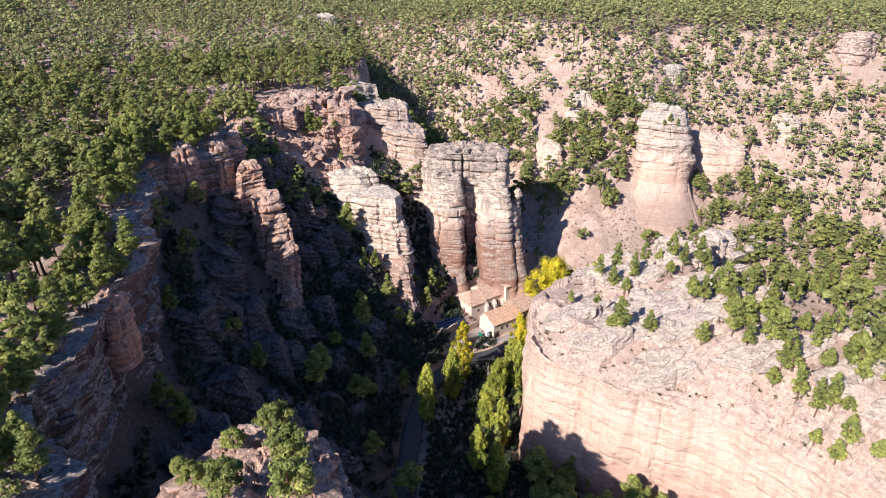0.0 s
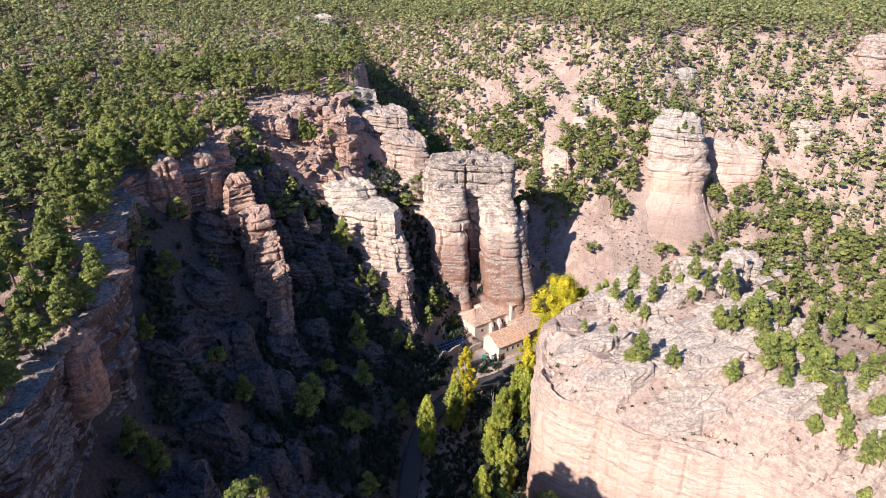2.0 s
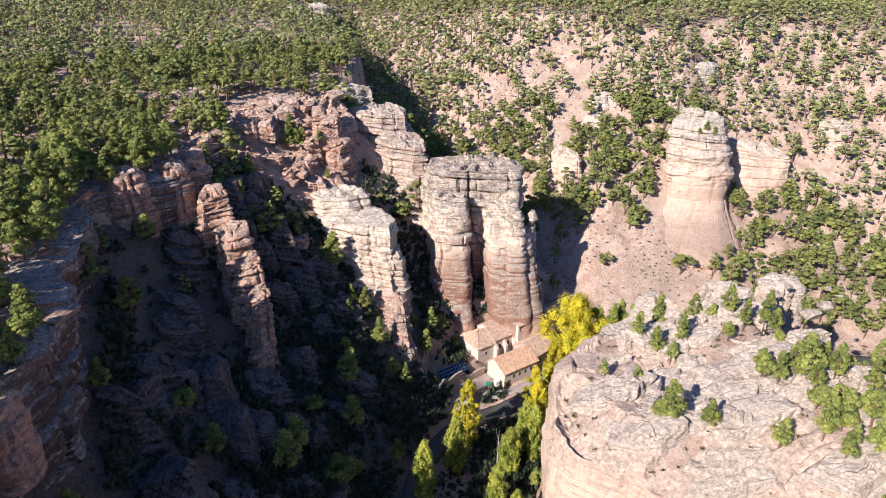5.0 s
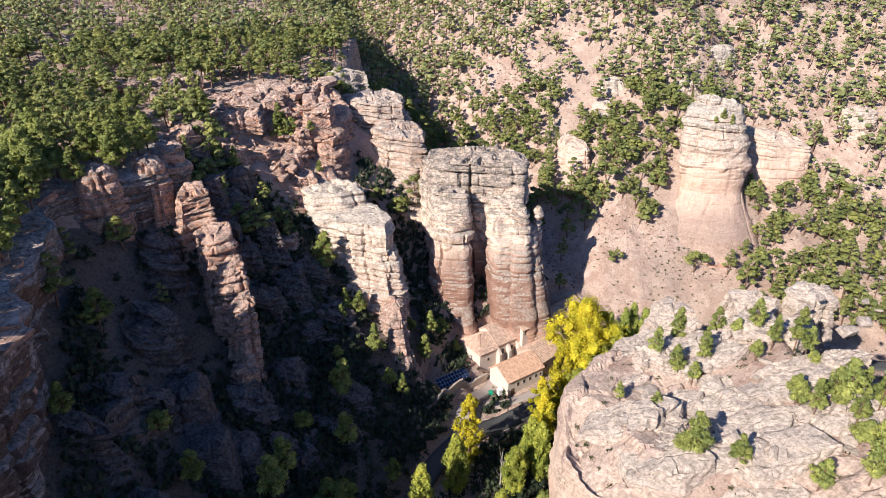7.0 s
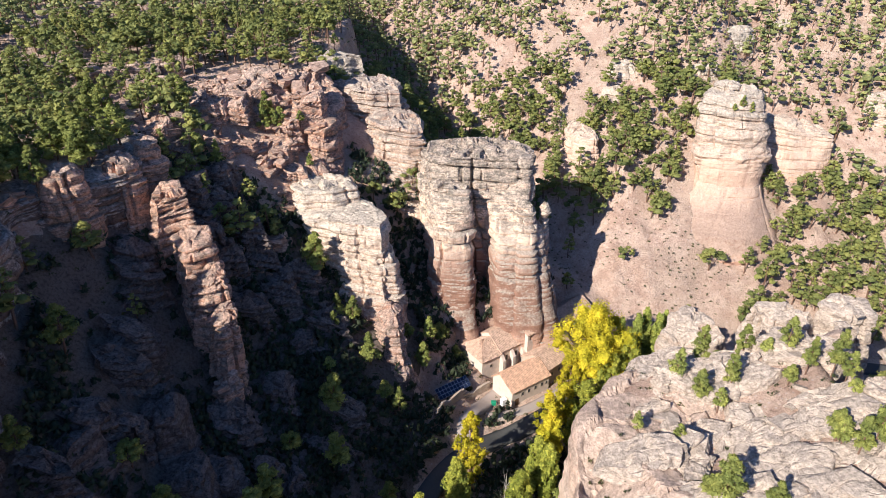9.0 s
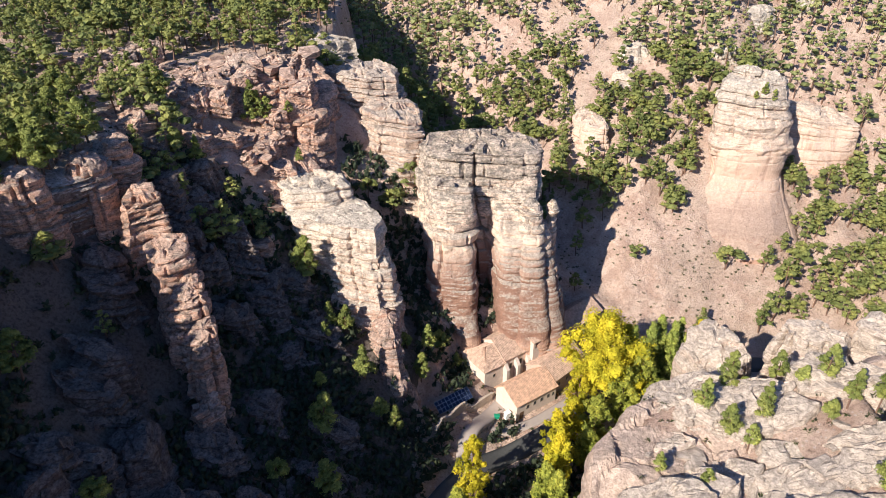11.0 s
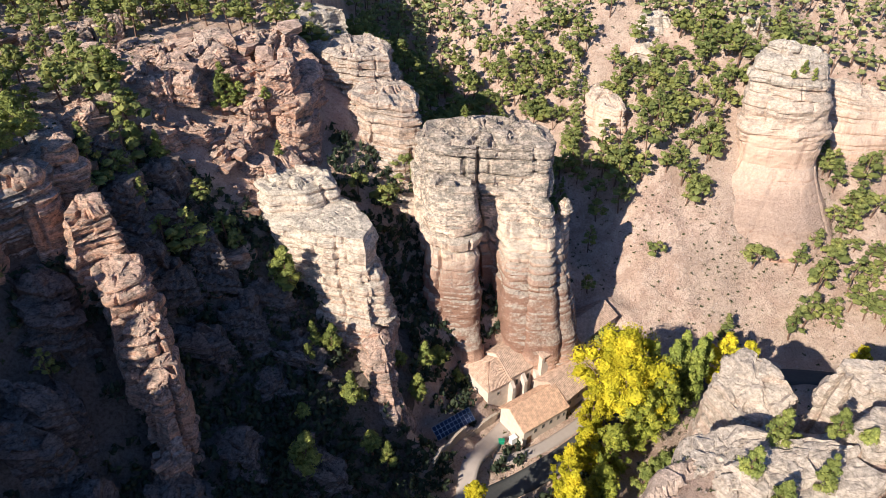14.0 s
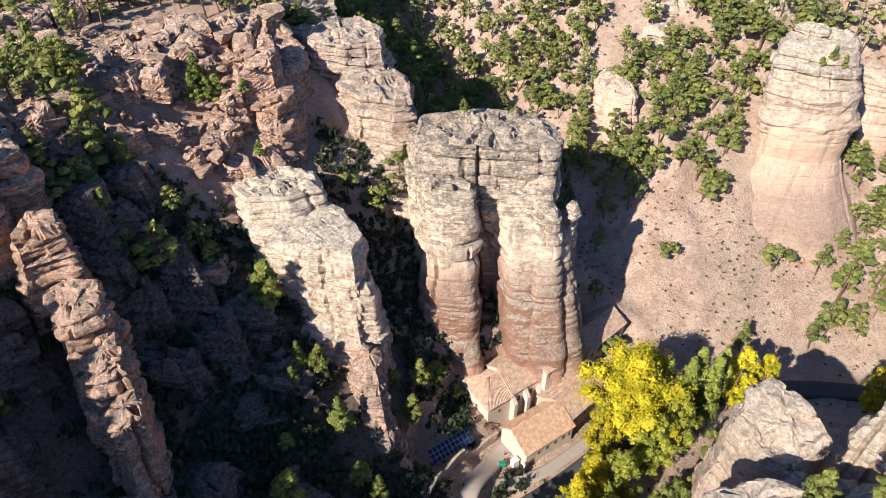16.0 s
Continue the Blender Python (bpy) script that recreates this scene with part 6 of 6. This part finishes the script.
# forecourt, road, walls
def ribbon(name, line, width, mat, label, lift=0.12, z=None, kind="structure", category="road"):
    p, far = resample(line, False, 1.2)
    tan = np.gradient(p, axis=0)
    nor = np.stack([-tan[:, 1], tan[:, 0]], -1)
    nor /= np.linalg.norm(nor, axis=1, keepdims=True)
    us = np.linspace(-0.5, 0.5, 6)
    q = p[None] + nor[None] * (us * width)[:, None, None]
    h = np.maximum(land(q[..., 0], q[..., 1]).max(0, keepdims=True) + lift, -99) + 0 * q[..., 0] if z is None else np.full(q.shape[:2], z)
    k = np.ones(7) / 7
    h = np.stack([np.convolve(np.pad(r, 3, "edge"), k, "valid") for r in h]) + 0.25
    top = np.concatenate([q, h[..., None]], -1)
    low = top.copy()
    low[..., 2] -= 1.2
    full = np.concatenate([low[:1], top, low[-1:]])
    ob = new(name, make_mesh(name, full.reshape(-1, 3), [grid_faces(len(full), len(p), flip=True)], mat))
    return tagged(ob, label, category, kind=kind)


ribbon("road", ROAD, 4.6, ASPHALT, "narrow worn asphalt road along the valley", lift=0.4)
ribbon("road_1", [(2.0, 112), (3.6, 122), (7.5, 129), (10.6, 133.5), (13.0, 136.5)], 3.6, CONCRETE, "pale concrete drive up to the monastery")
ribbon("pavement", [(9, 126), (14, 127.2), (19, 129.4), (26, 134.5), (29, 137)], 2.4, CONCRETE, "pale concrete forecourt", category="pavement")
wall = tagged(empty("retaining_wall", (3.4, 130, -5)), "rubble stone retaining wall beside the drive", "wall", kind="structure")
p, _ = resample([(-3.6, 120), (0.5, 127.6), (5.5, 133), (9.8, 137.0)], False, 0.9)
rw = np.random.default_rng(44)
stone_meshes = []
for k in range(6):
    bm = bmesh.new()
    bmesh.ops.create_cube(bm, size=1)
    for v in bm.verts:
        v.co = Vector((v.co.x * 0.9, v.co.y * 0.55, v.co.z * 0.46)) + Vector(rw.uniform(-0.06, 0.06, 3))
    me = bpy.data.meshes.new("stone")
    bm.to_mesh(me)
    bm.free()
    me.materials.append(STONE)
    stone_meshes.append(me)
for k in range(len(p) - 1):
    a = math.atan2(*(p[k + 1] - p[k])[::-1])
    for row in range(6):
        s = under(new("stone", stone_meshes[int(rw.integers(0, 6))]), wall)
        f = 0.5 if row % 2 else 0.0
        c = p[k] * (1 - f) + p[k + 1] * f
        s.matrix_basis = Matrix.Translation((c[0] - 3.4, c[1] - 130, float(land(c[0], c[1])) + 4.9 + row * 0.44 + rw.uniform(-0.03, 0.03))) @ Matrix.Rotation(a + rw.uniform(-0.06, 0.06), 4, "Z")

# solar panels
array = tagged(empty("solar_array", (0.2, 131.8, 1.7)), "row of dark blue solar panels on a metal rack", "solar panel")
array.rotation_euler = (radians(32), 0, radians(36.5))
for i in range(10):
    for j in range(3):
        x, y = (i - 5) * 0.98, (j - 1.5) * 1.0
        mod = under(empty("module", (x, y, 0)), array)
        boxed("solar_cell", (0.04, 0.04, 0.0, 0.92, 0.94, 0.035), PANEL, mod)
        for d in ((0, 0, -0.01, 0.04, 0.98, 0.05), (0.92, 0, -0.01, 0.96, 0.98, 0.05), (0.04, 0, -0.01, 0.92, 0.04, 0.05), (0.04, 0.94, -0.01, 0.92, 0.98, 0.05)):
            boxed("frame", d, ALU, mod)
for i in range(5):
    boxed("rail", ((i - 2.5) * 1.96 + 0.4, -1.5, -0.12, (i - 2.5) * 1.96 + 0.46, 1.5, -0.012), ALU, array)
    boxed("post", ((i - 2.5) * 1.96 + 0.4, 1.0, -3.0, (i - 2.5) * 1.96 + 0.46, 1.06, -0.12), ALU, array)

bin_ = tagged(empty("waste_container", (10.5, 130.2, float(land(10.5, 130.2)) + 0.35)), "green wheeled waste container on the drive", "container")
bm = bmesh.new()
box(bm, -0.6, -0.45, 0.15, 0.6, 0.45, 1.1)
for v in bm.verts:
    if v.co.z < 0.5:
        v.co.x *= 0.85
        v.co.y *= 0.8
part("body", bm, GREEN, bin_)
bm = bmesh.new()
box(bm, -0.66, -0.5, 1.1, 0.66, 0.5, 1.22)
for v in bm.verts:
    if v.co.z > 1.15:
        v.co.y *= 0.7
        v.co.z += 0.1
part("lid", bm, GREEN, bin_)
cab = tagged(empty("utility_cabinet", (13.0, 130.6, float(land(13.0, 130.6)) + 0.3)), "white utility cabinet beside the guest house", "cabinet")
cab.rotation_euler = (0, 0, radians(TURN))
boxed("body", (-0.7, -0.5, 0, 0.7, 0.5, 1.7), WHITE, cab)
boxed("roof", (-0.8, -0.6, 1.7, 0.8, 0.6, 1.8), WHITE, cab)

# dead tree and a broad tree by the church
rg = np.random.default_rng(3)
dead = tagged(empty("dead_tree", (11.0, 98.5, float(land(11.0, 98.5)))), "bare grey dead tree by the road", "tree")
stems = [tube([(0, 0, -0.5), (0.1, 0.1, 6), (0.2, 0, 11.5)], [0.22, 0.14, 0.03])]
for k in range(16):
    z, a, l = rg.uniform(3.5, 10), rg.uniform(0, 6.28), rg.uniform(0.8, 2.2)
    stems.append(tube([(0.1, 0.05, z), (l * 0.5 * math.cos(a), l * 0.5 * math.sin(a), z + l * 0.5), (l * math.cos(a), l * math.sin(a), z + l * 1.2)], [0.06, 0.04, 0.012], 4))
vs, fs, at = [], [], 0
for v, f in stems:
    vs.append(v), fs.append(f + at)
    at += len(v)
under(new("trunk", make_mesh("trunk", np.concatenate(vs), [np.concatenate(fs)], DEADWOOD)), dead)
